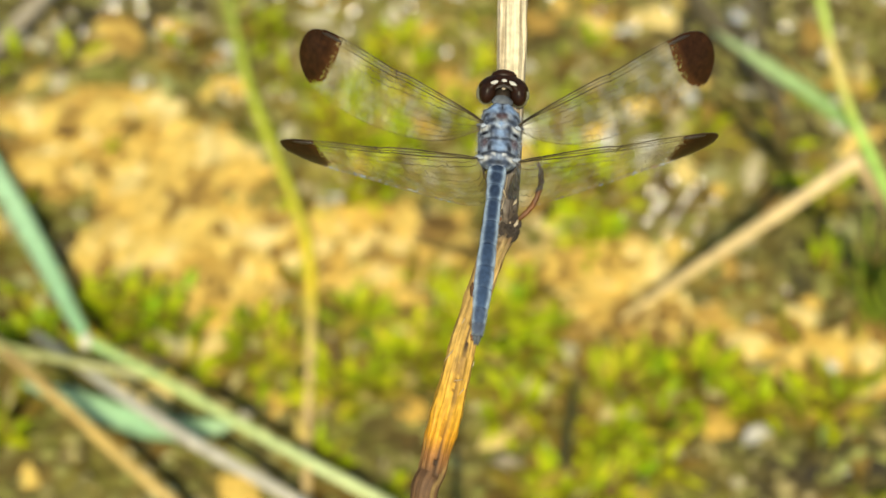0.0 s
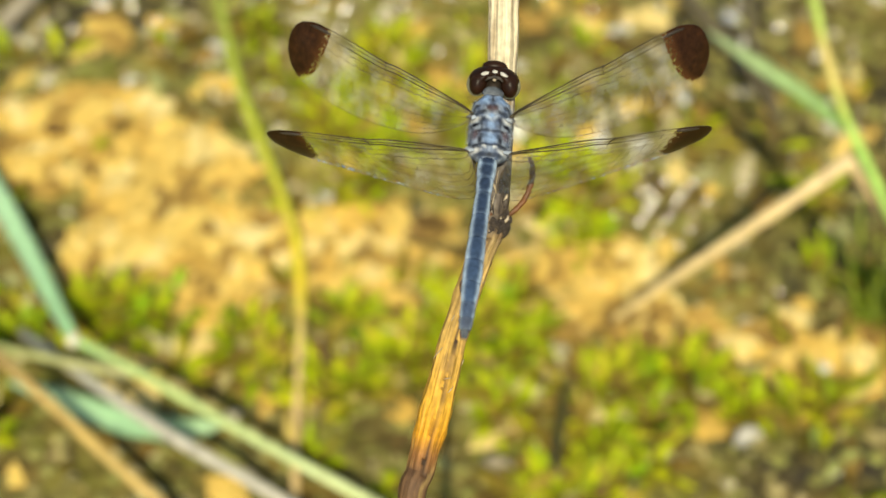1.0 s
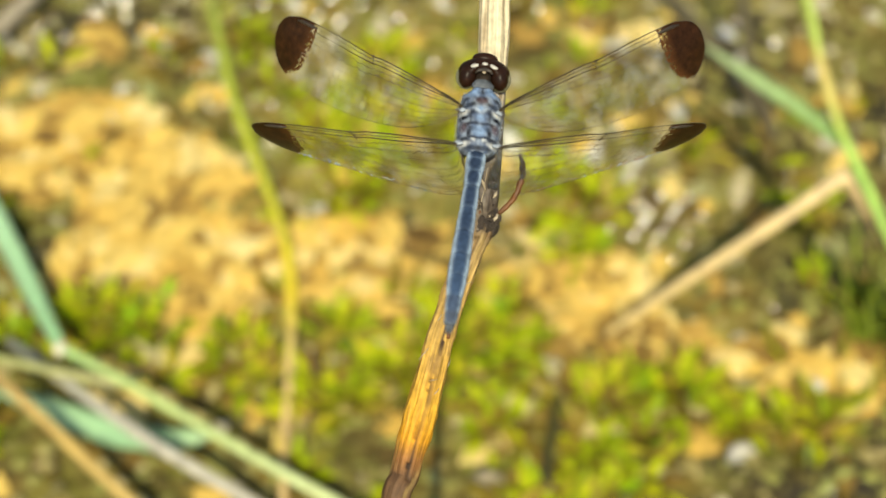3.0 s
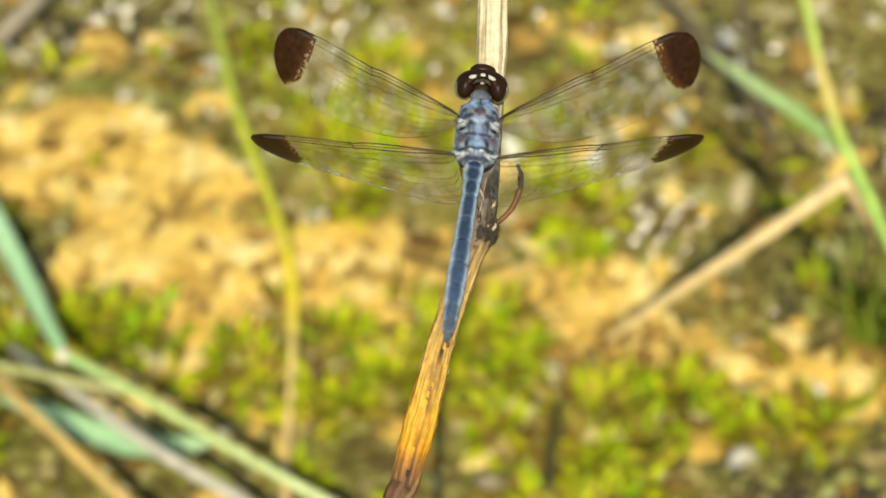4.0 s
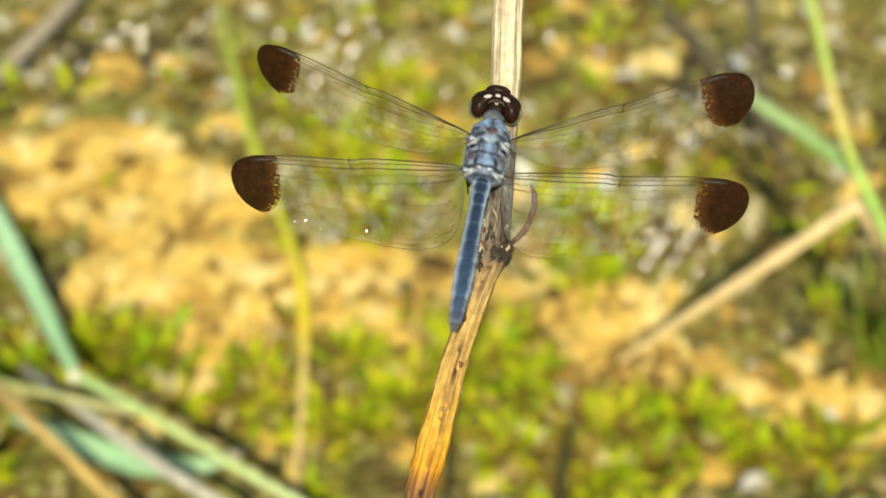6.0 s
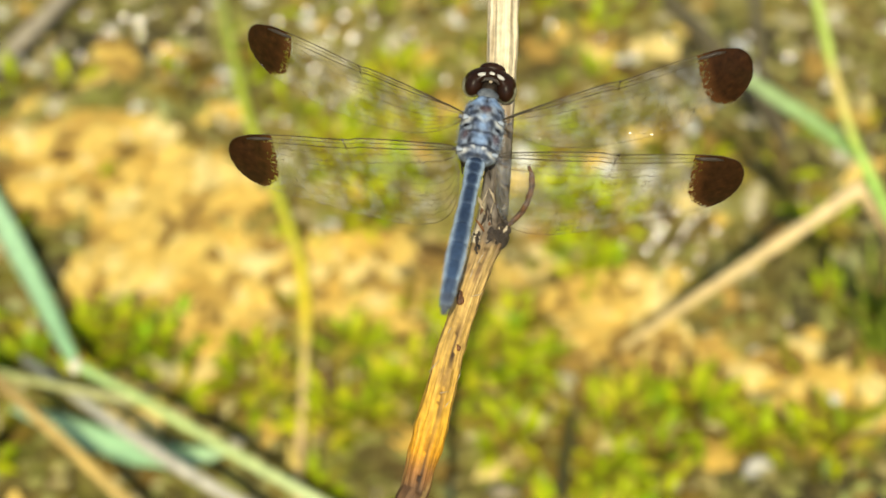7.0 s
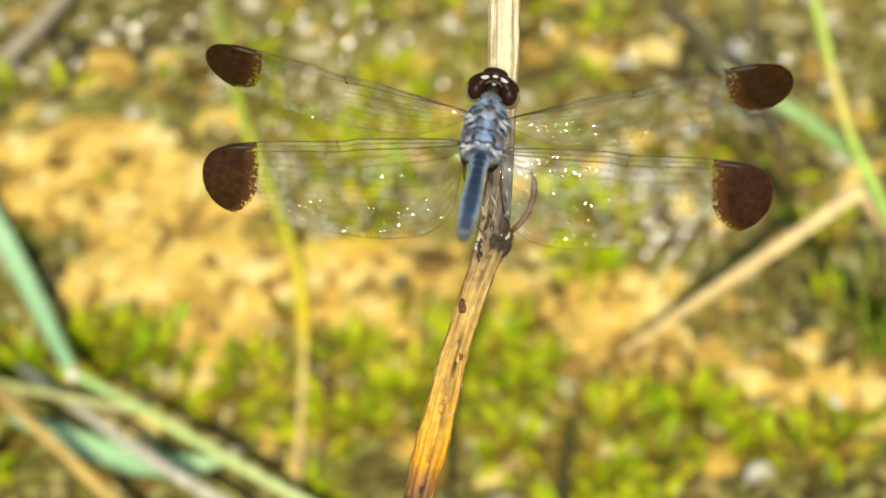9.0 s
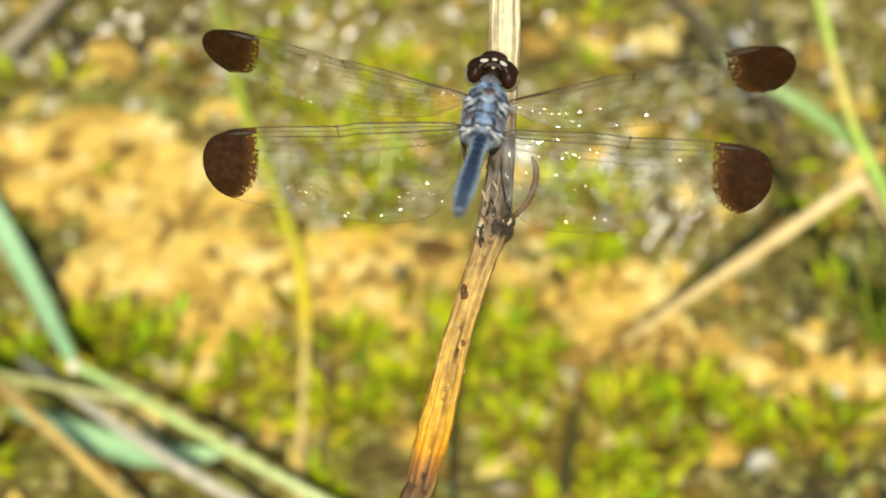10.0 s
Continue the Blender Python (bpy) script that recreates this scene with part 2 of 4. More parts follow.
def stalk_mesh(points, widths, tones, steps=8, sides=12, rough=0.08, ridges=6):
    """A stem along points (mm in the leaning plane); widths and tones are rows by share of its way."""
    line = [q / 1000 for q in smooth_line(points, steps)]
    n = len(line) - 1
    radii = [along(widths, i / n)[0] / 2000 for i in range(n + 1)]
    bm = bmesh.new()
    tube(bm, line, radii, sides, [along(tones, i / n) for i in range(n + 1)], rough, ridges)
    return bm


def blade_mesh(points, widths, tones, steps=8, fold=0.25, turn=0.0):
    """A grass blade: a folded strip with a midrib and real thickness."""
    line = [q / 1000 for q in smooth_line(points, steps)]
    n = len(line)
    bm = bmesh.new()
    layer = tone_layer(bm)
    rows = []
    for i, c in enumerate(line):
        way = (line[min(i + 1, n - 1)] - line[max(i - 1, 0)]).normalized()
        side = way.cross(Vector((0, math.sin(turn), math.cos(turn)))).normalized()
        out = side.cross(way)
        w = along(widths, i / (n - 1))[0] / 2000
        tone = along(tones, i / (n - 1))
        row = []
        for x, z, lit in ((-1, fold, 1.0), (-0.5, fold * 0.42, 0.95), (0, 0, 1.25), (0.5, fold * 0.42, 0.95), (1, fold, 1.0),
                          (0.5, fold * 0.42 - 0.10, 1.0), (0, -0.14, 1.1), (-0.5, fold * 0.42 - 0.10, 1.0)):
            q = c + w * (x * side + z * out)
            v = bm.verts.new(q + side * w * 0.05 * noise.noise(q * 250))
            v[layer] = (*(a * lit for a in tone), 1)
            row.append(v)
        rows.append(row)
    for a, b in zip(rows, rows[1:]):
        for k in range(8):
            bm.faces.new((a[k], a[(k + 1) % 8], b[(k + 1) % 8], b[k]))
    bm.faces.new(rows[0][::-1])
    bm.faces.new(rows[-1])
    return bm


def blob(bm, centre, size, seed=0.0, rough=0.25, level=2, freq=400.0, tone=None):
    """A rounded, uneven lump."""
    made = bmesh.ops.create_icosphere(bm, subdivisions=level, radius=1.0)["verts"]
    layer = tone_layer(bm) if tone else None
    for v in made:
        q = Vector((v.co.x * size[0], v.co.y * size[1], v.co.z * size[2]))
        q *= 1 + rough * noise.noise(q * freq + Vector((seed, seed * 2, -seed)))
        v.co = Vector(centre) + q
        if tone:
            v[layer] = (*tone, 1)


# ---- the ground ----
SAND = [
    (-93, 192, 22, 9, 0.8),
    (-106, 176, 16, 11, 0.9),
    (-71, 174, 20, 16, 1.05),
    (-49, 145, 21, 14, 1.2),
    (-75, 149, 17, 14, 0.85),
    (-27, 152, 9, 13, 1),
    (-8, 151, 11, 9, 0.95),
    (42, 141, 17, 11, 1.05),
    (48, 128, 21, 8, 1.1),
    (68, 120, 19, 6, 1.15),
    (90, 114, 20, 6, 1.25),
    (-91, 231, 7, 13, 0.62),
    (47, 235, 6, 9, 0.53),
    (-55, 121, 8, 6, 0.6),
    (32, 152, 8, 7, 0.7),
    (12, 147, 12, 7, 0.95),
    (-13, 138, 9, 6, 0.72),
    (-110, 196, 12, 8, 0.7),
    (-65, 105, 6, 5, 0.55),
    (75, 121, 9, 5, 0.9),
]
GREEN = [
    (-13, 212, 11, 10, 0.9),
    (-22, 190, 9, 8, 0.8),
    (-21, 175, 9, 9, 1.0),
    (-3, 197, 8, 7, 0.85),
    (36, 168, 8, 7, 0.85),
    (-32, 197, 7, 6, 0.75),
    (-14, 178, 7, 7, 0.75),
    (-71, 214, 7, 8, 0.6),
    (-73, 124, 7, 4, 1),
    (-79, 123, 8, 6, 0.9),
    (-21, 107, 8, 8, 0.65),
    (-40, 115, 7, 5, 0.65),
    (-47, 123, 6, 6, 0.9),
    (-22, 128, 7, 8, 0.75),
    (-6, 137, 5, 5, 0.5),
    (13, 126, 11, 10, 1),
    (-3, 115, 8, 10, 0.95),
    (22, 118, 8, 9, 0.95),
    (15, 102, 9, 8, 0.7),
    (44, 105, 12, 10, 0.85),
    (60, 102, 10, 5, 0.8),
    (39, 87, 14, 9, 1),
    (69, 98, 8, 7, 0.62),
    (90, 100, 8, 6, 0.75),
    (82, 92, 7, 6, 0.45),
    (106, 131, 5, 11, 0.8),
    (-96, 95, 5, 10, 0.8),
    (-99, 125, 5, 6, 0.8),
    (36, 156, 6, 6, 0.85),
    (70, 190, 8, 8, 0.6),
    (-24, 86, 6, 6, 0.5),
    (24, 83, 7, 6, 0.8),
    (-60, 111, 5, 4, 0.6),
    (87, 80, 5, 5, 0.6),
    (-101, 221, 6, 5, 0.5),
    (-49, 226, 5, 6, 0.55),
    (-33, 203, 5, 5, 0.55),
    (7, 226, 5, 6, 0.6),
    (27, 190, 6, 5, 0.55),
    (57, 208, 6, 6, 0.55),
    (85, 229, 6, 5, 0.5),
    (97, 170, 6, 8, 0.55),
]
# Wet mud, plus shade beside blades and in grass gaps, painted as dark patches.
WET_SHADE = [
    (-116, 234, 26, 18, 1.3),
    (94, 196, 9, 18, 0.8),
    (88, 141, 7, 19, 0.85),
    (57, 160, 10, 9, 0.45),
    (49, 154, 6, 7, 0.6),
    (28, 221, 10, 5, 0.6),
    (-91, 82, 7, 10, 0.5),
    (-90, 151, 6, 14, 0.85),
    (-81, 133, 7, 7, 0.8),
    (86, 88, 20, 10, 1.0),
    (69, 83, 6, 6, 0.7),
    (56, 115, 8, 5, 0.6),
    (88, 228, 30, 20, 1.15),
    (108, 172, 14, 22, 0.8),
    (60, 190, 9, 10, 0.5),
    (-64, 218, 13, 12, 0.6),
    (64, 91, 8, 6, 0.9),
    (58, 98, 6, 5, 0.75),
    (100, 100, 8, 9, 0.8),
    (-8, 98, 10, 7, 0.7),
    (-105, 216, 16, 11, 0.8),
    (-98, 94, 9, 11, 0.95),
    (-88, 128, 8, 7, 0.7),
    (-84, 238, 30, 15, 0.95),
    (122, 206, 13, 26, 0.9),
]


def patch(spots, x, y):
    """How far a place (mm) belongs to a kind of ground or painted shade: the strongest of its uneven patches."""
    wob = 9 * noise.noise((x / 17, y / 17, 3.0)), 9 * noise.noise((x / 17, y / 17, 9.0))
    best = 0.0
    for px, py, sx, sy, much in spots:
        d = ((x + wob[0] - px) / sx) ** 2 + ((y + wob[1] - py) / sy) ** 2
        best = max(best, much * math.exp(-d))
    return best


def height(x, y):
    """The ground's relief in mm at a place in mm."""
    fade = max(0.0, 1.0 - (math.hypot(x, y - 150) / 1300) ** 2)
    return fade * (5.0 * noise.noise((x / 45, y / 45, 0.0)) + 2.2 * noise.noise((x / 14, y / 14, 5.0)) + 0.9 * noise.noise((x / 5, y / 5, 8.0))) - 1.0


def ground():
    def axis(lo, hi, step):
        inner = list(np.arange(lo, hi + step / 2, step))
        far, d, left, right = [], step, [lo], [hi]
        while right[-1] < 60000:
            d *= 1.35
            right.append(right[-1] + d)
            left.append(left[-1] - d)
        return left[:0:-1] + inner + right[1:]

    xs, ys = axis(-165, 165, 1.6), axis(55, 300, 1.6)
    verts, cover = [], []
    for y in ys:
        for x in xs:
            near = abs(x) < 1200 and -1000 < y < 1500
            verts.append((x / 1000, y / 1000, height(x, y) / 1000 if near else -0.001))
            wide = noise.noise((x / 900, y / 900, 4.0)) + 0.5 * noise.noise((x / 230, y / 230, 7.0))
            far_share = [min(max(0.15 + 0.7 * wide, 0), 1), min(max(0.25 - 0.6 * wide, 0), 1), 0.0]
            if near:
                rag = 0.20 * noise.noise((x / 6, y / 6, 1.0)) + 0.22 * noise.noise((x / 22, y / 22, 2.0))
                share = [min(max((patch(spots, x, y) - 0.48 + rag) * 1.3 + 0.5, 0), 1) for spots in (SAND, GREEN, WET_SHADE)]
                away = min(max((math.hypot(x, y - 170) - 230) / 250, 0), 1)
                share = [a + (b - a) * away for a, b in zip(share, far_share)]
            else:
                share = far_share
            cover.append((*share, 1.0))
    nx = len(xs)
    faces = [(j * nx + i, j * nx + i + 1, (j + 1) * nx + i + 1, (j + 1) * nx + i) for j in range(len(ys) - 1) for i in range(nx - 1)]
    me = bpy.data.meshes.new("ground")
    me.from_pydata(verts, [], faces)
    layer = me.attributes.new("cover", "FLOAT_COLOR", "POINT")
    layer.data.foreach_set("color", [c for row in cover for c in row])
    me.materials.append(EARTH)
    me.polygons.foreach_set("use_smooth", [True] * len(faces))
    ob = new("ground", me)
    tagged(ob, "damp earth with ochre sand, mud and moss patches", "ground", kind="structure")


def scatter(name, mat, label, category, count, chance, piece, seed, area=(-165, 165, 50, 310)):
    """Many small pieces over the ground, as one mesh of stuff."""
    rnd = random.Random(seed)
    verts, faces = [], []
    made = tries = 0
    while made < count and tries < count * 40:
        tries += 1
        x, y = rnd.uniform(*area[:2]), rnd.uniform(*area[2:])
        if rnd.random() > chance(x, y):
            continue
        made += 1
        for co, fs in piece(rnd, x, y, height(x, y)):
            start = len(verts)
            verts.extend((a / 1000, b / 1000, c / 1000) for a, b, c in co)
            faces.extend(tuple(start + k for k in f) for f in fs)
    me = bpy.data.meshes.new(name)
    me.from_pydata(verts, [], faces)
    me.materials.append(mat)
    ob = new(name, me)
    tagged(ob, label, category, kind="stuff")


def flake(rnd, x, y, z, low=1.2, high=4.2):
    """A curled bit of dead leaf."""
    n, r = rnd.choice((5, 6, 7)), rnd.uniform(low, high)
    a0, tilt, long = rnd.uniform(0, 6.3), rnd.uniform(0, 0.35), rnd.uniform(1.0, 2.2)
    turn = Euler((tilt * rnd.uniform(-1, 1), tilt * rnd.uniform(-1, 1), a0)).to_matrix()
    co = [Vector((0, 0, 0.12 * r))]
    for k in range(n):
        a = 6.283 * k / n
        rr = r * rnd.uniform(0.7, 1.15)
        co.append(Vector((rr * math.cos(a) * long ** 0.5, rr * math.sin(a) / long ** 0.5, rnd.uniform(-0.1, 0.1) * r)))
    co = [turn @ c + Vector((x, y, z + 0.2 * r)) for c in co]
    return [(co, [(0, 1 + k, 1 + (k + 1) % n) for k in range(n)])]


def sprig(rnd, x, y, z):
    """A tuft of small pointed leaves."""
    out = []
    for _ in range(rnd.randint(4, 8)):
        a, lean = rnd.uniform(0, 6.283), rnd.uniform(0.1, 1.15)
        long, wide = rnd.uniform(4.5, 13.0), rnd.uniform(0.8, 2.2)
        flat = Vector((math.cos(a), math.sin(a), 0))
        side = Vector((-math.sin(a), math.cos(a), 0))
        foot = Vector((x, y, z - 0.4)) + flat * rnd.uniform(0, 1.6)
        mid = foot + (flat * math.sin(lean) + Vector((0, 0, 1)) * math.cos(lean)) * long * 0.55
        tip = mid + (flat * math.sin(lean + 0.5) + Vector((0, 0, 1)) * math.cos(lean + 0.5)) * long * 0.5
        out.append(([foot, mid - side * wide, mid + Vector((0, 0, 0.25)), mid + side * wide, tip],
                    [(0, 1, 2), (0, 2, 3), (1, 4, 2), (2, 4, 3)]))
    return out


def crumb(rnd, x, y, z, low=0.6, high=2.6):
    """A lump of earth."""
    r = rnd.uniform(low, high)
    co = [Vector((x + r * rnd.uniform(0.7, 1.2) * a, y + r * rnd.uniform(0.7, 1.2) * b, z + r * (0.25 + rnd.uniform(0.6, 1.0) * c)))
          for a, b, c in ((1, 0, 0), (-1, 0, 0), (0, 1, 0), (0, -1, 0), (0, 0, 1), (0, 0, -1))]
    return [(co, [(0, 2, 4), (2, 1, 4), (1, 3, 4), (3, 0, 4), (2, 0, 5), (1, 2, 5), (3, 1, 5), (0, 3, 5)])]


def clumps(x, y):
    """The moss grows in cushions with bare gaps between."""
    return min(max(0.38 + 2.6 * noise.noise((x / 9, y / 9, 14.0)) + 0.8 * noise.noise((x / 3.5, y / 3.5, 6.0)), 0.02), 1)


def cover_ground():
    scatter("leaf_litter", LITTER, "bits of dry ochre leaf litter on sand", "leaf litter", 1500,
            lambda x, y: max(0.0, patch(SAND, x, y) - 0.3) + 0.003, lambda r, x, y, z: flake(r, x, y, z, 2.2, 6.5), 3)
    scatter("moss", MOSS, "bright green moss and small herb leaves", "moss", 1750,
            lambda x, y: max(0.007 if y > 170 else 0.002, (patch(GREEN, x, y) - 0.3) * 1.4) * clumps(x, y) ** 1.5, sprig, 5)
    scatter("mud_crumbs", CRUMB, "brown crumbs of earth and plant debris", "soil", 9000,
            lambda x, y: max(0.06, 0.9 - 1.3 * patch(SAND, x, y)), crumb, 7)
    scatter("plant_debris", DEBRIS, "pale scraps of dead plants on the mud", "plant debris", 480,
            lambda x, y: 0.25 + (0.75 if y > 175 else 0.0), flake, 12)
    # the same ground goes on outside the view
    def outside(x, y):
        return 0.0 if abs(x) < 165 and 50 < y < 310 else max(0.0, 1.0 - math.hypot(x, y - 150) / 800)

    scatter("moss", MOSS, "green moss tufts on the farther ground", "moss", 1500,
            lambda x, y: outside(x, y) * clumps(x / 2, y / 2), sprig, 9, (-700, 700, -500, 850))
    scatter("mud_crumbs", CRUMB, "earth crumbs on the farther ground", "soil", 3500, outside, crumb, 10, (-700, 700, -500, 850))


# ---- plants round the reed ----
def stalk(name, label, category, mesh_parts, group=""):
    """A plant: an empty at its base with its stems and blades as parts."""
    root = new(name)
    root.matrix_world = LEAN
    for kind, bm, mat in mesh_parts:
        part(kind, bm, mat, root)
    tagged(root, label, category, group)
    return root


def plants():
    green = stalk("grass_plant", "pale green jointed grass stem with a broad blue-green blade", "grass", [
        ("stem", stalk_mesh([(-76.7, -19.2, -185.8), (-71.6, -21.8, -184.8), (-61.6, -26.5, -182.8), (-39.3, -38.1, -177.8), (-26.1, -44.7, -174.8), (-10.9, -52.3, -172.8), (1.8, -58.8, -169.8), (16.8, -69.0, -171.9)], [(0, 1.99), (0.25, 2.07), (1, 2.66)], [(0, 0.36, 0.60, 0.24), (0.3, 0.52, 0.66, 0.24), (0.6, 0.68, 0.78, 0.38), (1, 0.6, 0.66, 0.26)]), STEM),
        ("blade", blade_mesh([(-75.8, -20.8, -186.8), (-80.1, -16.7, -193.8), (-89.3, -7.7, -208.8), (-100.7, 4.9, -224.8), (-111.8, 17.3, -237.8), (-123.8, 32.4, -247.8), (-141.5, 49.7, -267.4)], [(0, 1.3), (0.1, 2.5), (0.3, 4.5), (0.6, 6.0), (1, 4.6)], [(0, 0.72, 0.74, 0.5), (0.08, 0.46, 0.80, 0.44), (0.6, 0.56, 0.86, 0.54), (1, 0.48, 0.76, 0.46)]), BLADE),
    ], "grass stems")
    joint = bmesh.new()
    tone_layer(joint)
    blob(joint, (-0.0763, -0.0198, -0.1852), (0.0015, 0.0017, 0.0015), 2.0, 0.15, 3, 300, (0.82, 0.80, 0.62))
    part("joint", joint, STEM, green, "pale swollen joint")
    stalk("grass_plant", "thin yellow-green grass stem lying across the others", "grass", [
        ("stem", stalk_mesh([(-149.0, -15.9, -216.6), (-122.3, -18.9, -209.8), (-100.0, -21.5, -197.8), (-85.7, -23.6, -191.8), (-73.6, -25.5, -187.8), (-63.0, -26.9, -184.8)], [(0, 2.07), (1, 1.91)], [(0, 0.34, 0.42, 0.10), (0.4, 0.46, 0.5, 0.18), (1, 0.55, 0.52, 0.26)]), STEM)], "grass stems")
    stalk("dead_grass", "grey-white dead grass stem", "grass", [
        ("stem", stalk_mesh([(-95.9, -19.7, -213.4), (-80.1, -25.4, -193.8), (-70.7, -29.9, -185.8), (-53.2, -39.2, -176.8), (-40.1, -46.2, -174.8), (-29.5, -52.1, -173.8), (-14.6, -62.4, -177.4)], [(0, 1.94), (0.4, 2.64), (1, 2.64)], [(0, 0.36, 0.38, 0.32), (0.4, 0.55, 0.52, 0.44), (1, 0.6, 0.56, 0.46)]), STEM)], "grass stems")
    stalk("dead_grass", "tan dry grass stem leaning low", "grass", [
        ("stem", stalk_mesh([(-115.0, -13.3, -218.8), (-91.3, -25.6, -189.8), (-76.9, -35.7, -181.8), (-65.2, -45.2, -177.8), (-55.4, -52.7, -175.8), (-42.6, -63.7, -176.4)], [(0, 2.29), (1, 2.46)], [(0, 0.5, 0.34, 0.14), (0.5, 0.66, 0.46, 0.14), (1, 0.62, 0.44, 0.16)]), STEM)], "grass stems")
    stalk("low_grass", "blue-green grass blade under the stems", "grass", [
        ("blade", blade_mesh([(-94.4, -30.0, -199.1), (-84.7, -32.4, -196.0), (-75.0, -35.3, -192.4), (-64.6, -37.7, -190.3), (-54.5, -39.1, -189.2), (-44.2, -38.0, -190.1)], [(0, 1.0), (0.25, 5.4), (0.6, 6.6), (0.88, 4.4), (1, 1.0)], [(0, 0.40, 0.56, 0.34), (0.6, 0.38, 0.66, 0.38), (1, 0.44, 0.66, 0.34)]), BLADE)])
    stalk("yellow_grass", "slender grass stem turning from green to yellow to tan", "grass", [
        ("upper_stem", stalk_mesh([(-68.2, 90.8, -306.4), (-62.7, 73.6, -287.7), (-57.9, 60.3, -275.5), (-52.5, 44.4, -262.0), (-46.1, 30.4, -250.0), (-38.7, 15.1, -236.9), (-33.8, 3.6, -228.1)], [(0, 2.5), (0.6, 2.75), (1, 2.3)], [(0, 0.44, 0.44, 0.12), (0.3, 0.46, 0.56, 0.07), (0.6, 0.56, 0.64, 0.05), (1, 0.76, 0.68, 0.05)]), STEM),
        ("middle_stem", stalk_mesh([(-33.8, 3.6, -228.1), (-31.6, -6.6, -219.4), (-30.6, -15.7, -211.6)], [(0, 2.6), (1, 2.6)], [(0, 0.92, 0.80, 0.04), (0.6, 0.98, 0.76, 0.04), (1, 0.90, 0.70, 0.13)]), STEM),
        ("lower_stem", stalk_mesh([(-30.6, -15.7, -211.6), (-30.0, -26.7, -202.2), (-29.6, -39.5, -192.3), (-28.9, -52.5, -182.3), (-28.5, -64.2, -176.0)], [(0, 2.13), (1, 1.97)], [(0, 0.86, 0.68, 0.18), (0.3, 0.84, 0.62, 0.27), (1, 0.80, 0.58, 0.27)]), STEM)], "grass stems")
    stalk("grass_plant", "bright green grass stem with one narrow blade", "grass", [
        ("stem", stalk_mesh([(79.1, 82.4, -203.8), (81.3, 56.6, -189.8), (82.4, 43.4, -183.8), (84.6, 30.9, -179.8), (87.8, 21.9, -177.8), (92.8, 10.7, -176.8), (100.8, -6.9, -177.8), (117.8, -30.7, -204.1)], [(0, 2.1), (0.5, 2.1), (1, 2.4)], [(0, 0.54, 0.70, 0.16), (0.24, 0.58, 0.74, 0.15), (0.31, 0.84, 0.66, 0.22), (0.38, 0.74, 0.64, 0.18), (0.46, 0.54, 0.68, 0.13), (0.55, 0.44, 0.72, 0.13), (1, 0.42, 0.64, 0.13)]), STEM),
        ("blade", blade_mesh([(86.2, 24.7, -178.8), (79.9, 32.8, -187.8), (71.5, 41.6, -198.8), (62.6, 50.6, -209.8)], [(0, 1.4), (0.2, 3.4), (0.6, 3.9), (1, 0.50)], [(0, 0.40, 0.66, 0.20), (0.5, 0.50, 0.70, 0.30), (1, 0.56, 0.68, 0.36)]), BLADE)], "grass stems")
    stalk("bent_reed", "tan dry reed broken over at a sharp bend", "reed", [
        ("stem", stalk_mesh([(41.7, -16.4, -212.1), (49.3, -10.2, -205.8), (64.6, 1.4, -195.8), (77.5, 11.1, -187.8), (85.8, 17.6, -182.8), (87.8, 19.2, -181.8)], [(0, 1.5), (0.3, 2.5), (0.95, 3.5), (1, 3.4)], [(0, 0.80, 0.60, 0.24), (0.4, 0.90, 0.68, 0.34), (1, 0.92, 0.72, 0.42)], 8, 12, 0.06), STEM),
        ("broken_end", stalk_mesh([(87.5, 19.0, -182.3), (90.5, 14.4, -180.8), (93.5, 9.4, -180.8), (102.9, -3.5, -183.8), (123.6, -21.0, -212.3)], [(0, 3.4), (1, 2.9)], [(0, 0.82, 0.62, 0.32), (1, 0.6, 0.42, 0.18)], 8, 12, 0.06), STEM)])
    stalk("dark_branch", "dark wet branch lying on the mud", "branch", [
        ("limb", stalk_mesh([(59.4, 94.6, -307.9), (70.2, 76.0, -291.4), (80.5, 59.8, -277.7), (88.6, 44.8, -265.0), (91.5, 33.9, -256.6)], [(0, 4.6), (0.4, 5.6), (0.8, 5.0), (1, 2.0)], [(0, 0.20, 0.17, 0.09), (0.3, 0.12, 0.10, 0.055), (0.6, 0.18, 0.15, 0.08), (0.8, 0.11, 0.09, 0.05), (1, 0.16, 0.13, 0.07)], 8, 12, 0.3), STEM),
        ("twig", stalk_mesh([(93.1, 90.6, -305.4), (90.3, 72.2, -289.1), (89.3, 59.1, -278.0), (89.3, 45.7, -266.7)], [(0, 3.6), (1, 2.4)], [(0, 0.17, 0.14, 0.08), (1, 0.19, 0.16, 0.08)], 8, 10, 0.3), STEM)])
    # Dark strip added in place of the perch reed's shadow on the moss.
    stalk("shadow_strip", "thin dark strip in the moss, put in for the reed's shadow", "reed", [
        ("stem", stalk_mesh([(31.2, -25.0, -204.8), (29.0, -33.0, -198.4), (27.0, -41.5, -191.4), (26.0, -47.6, -186.4), (24.6, -56.0, -180.0)], [(0, 1.2), (0.3, 2.0), (1, 2.6)], [(0, 0.10, 0.10, 0.03), (0.5, 0.07, 0.07, 0.025), (1, 0.06, 0.05, 0.03)], 8, 10, 0.2), STEM)])
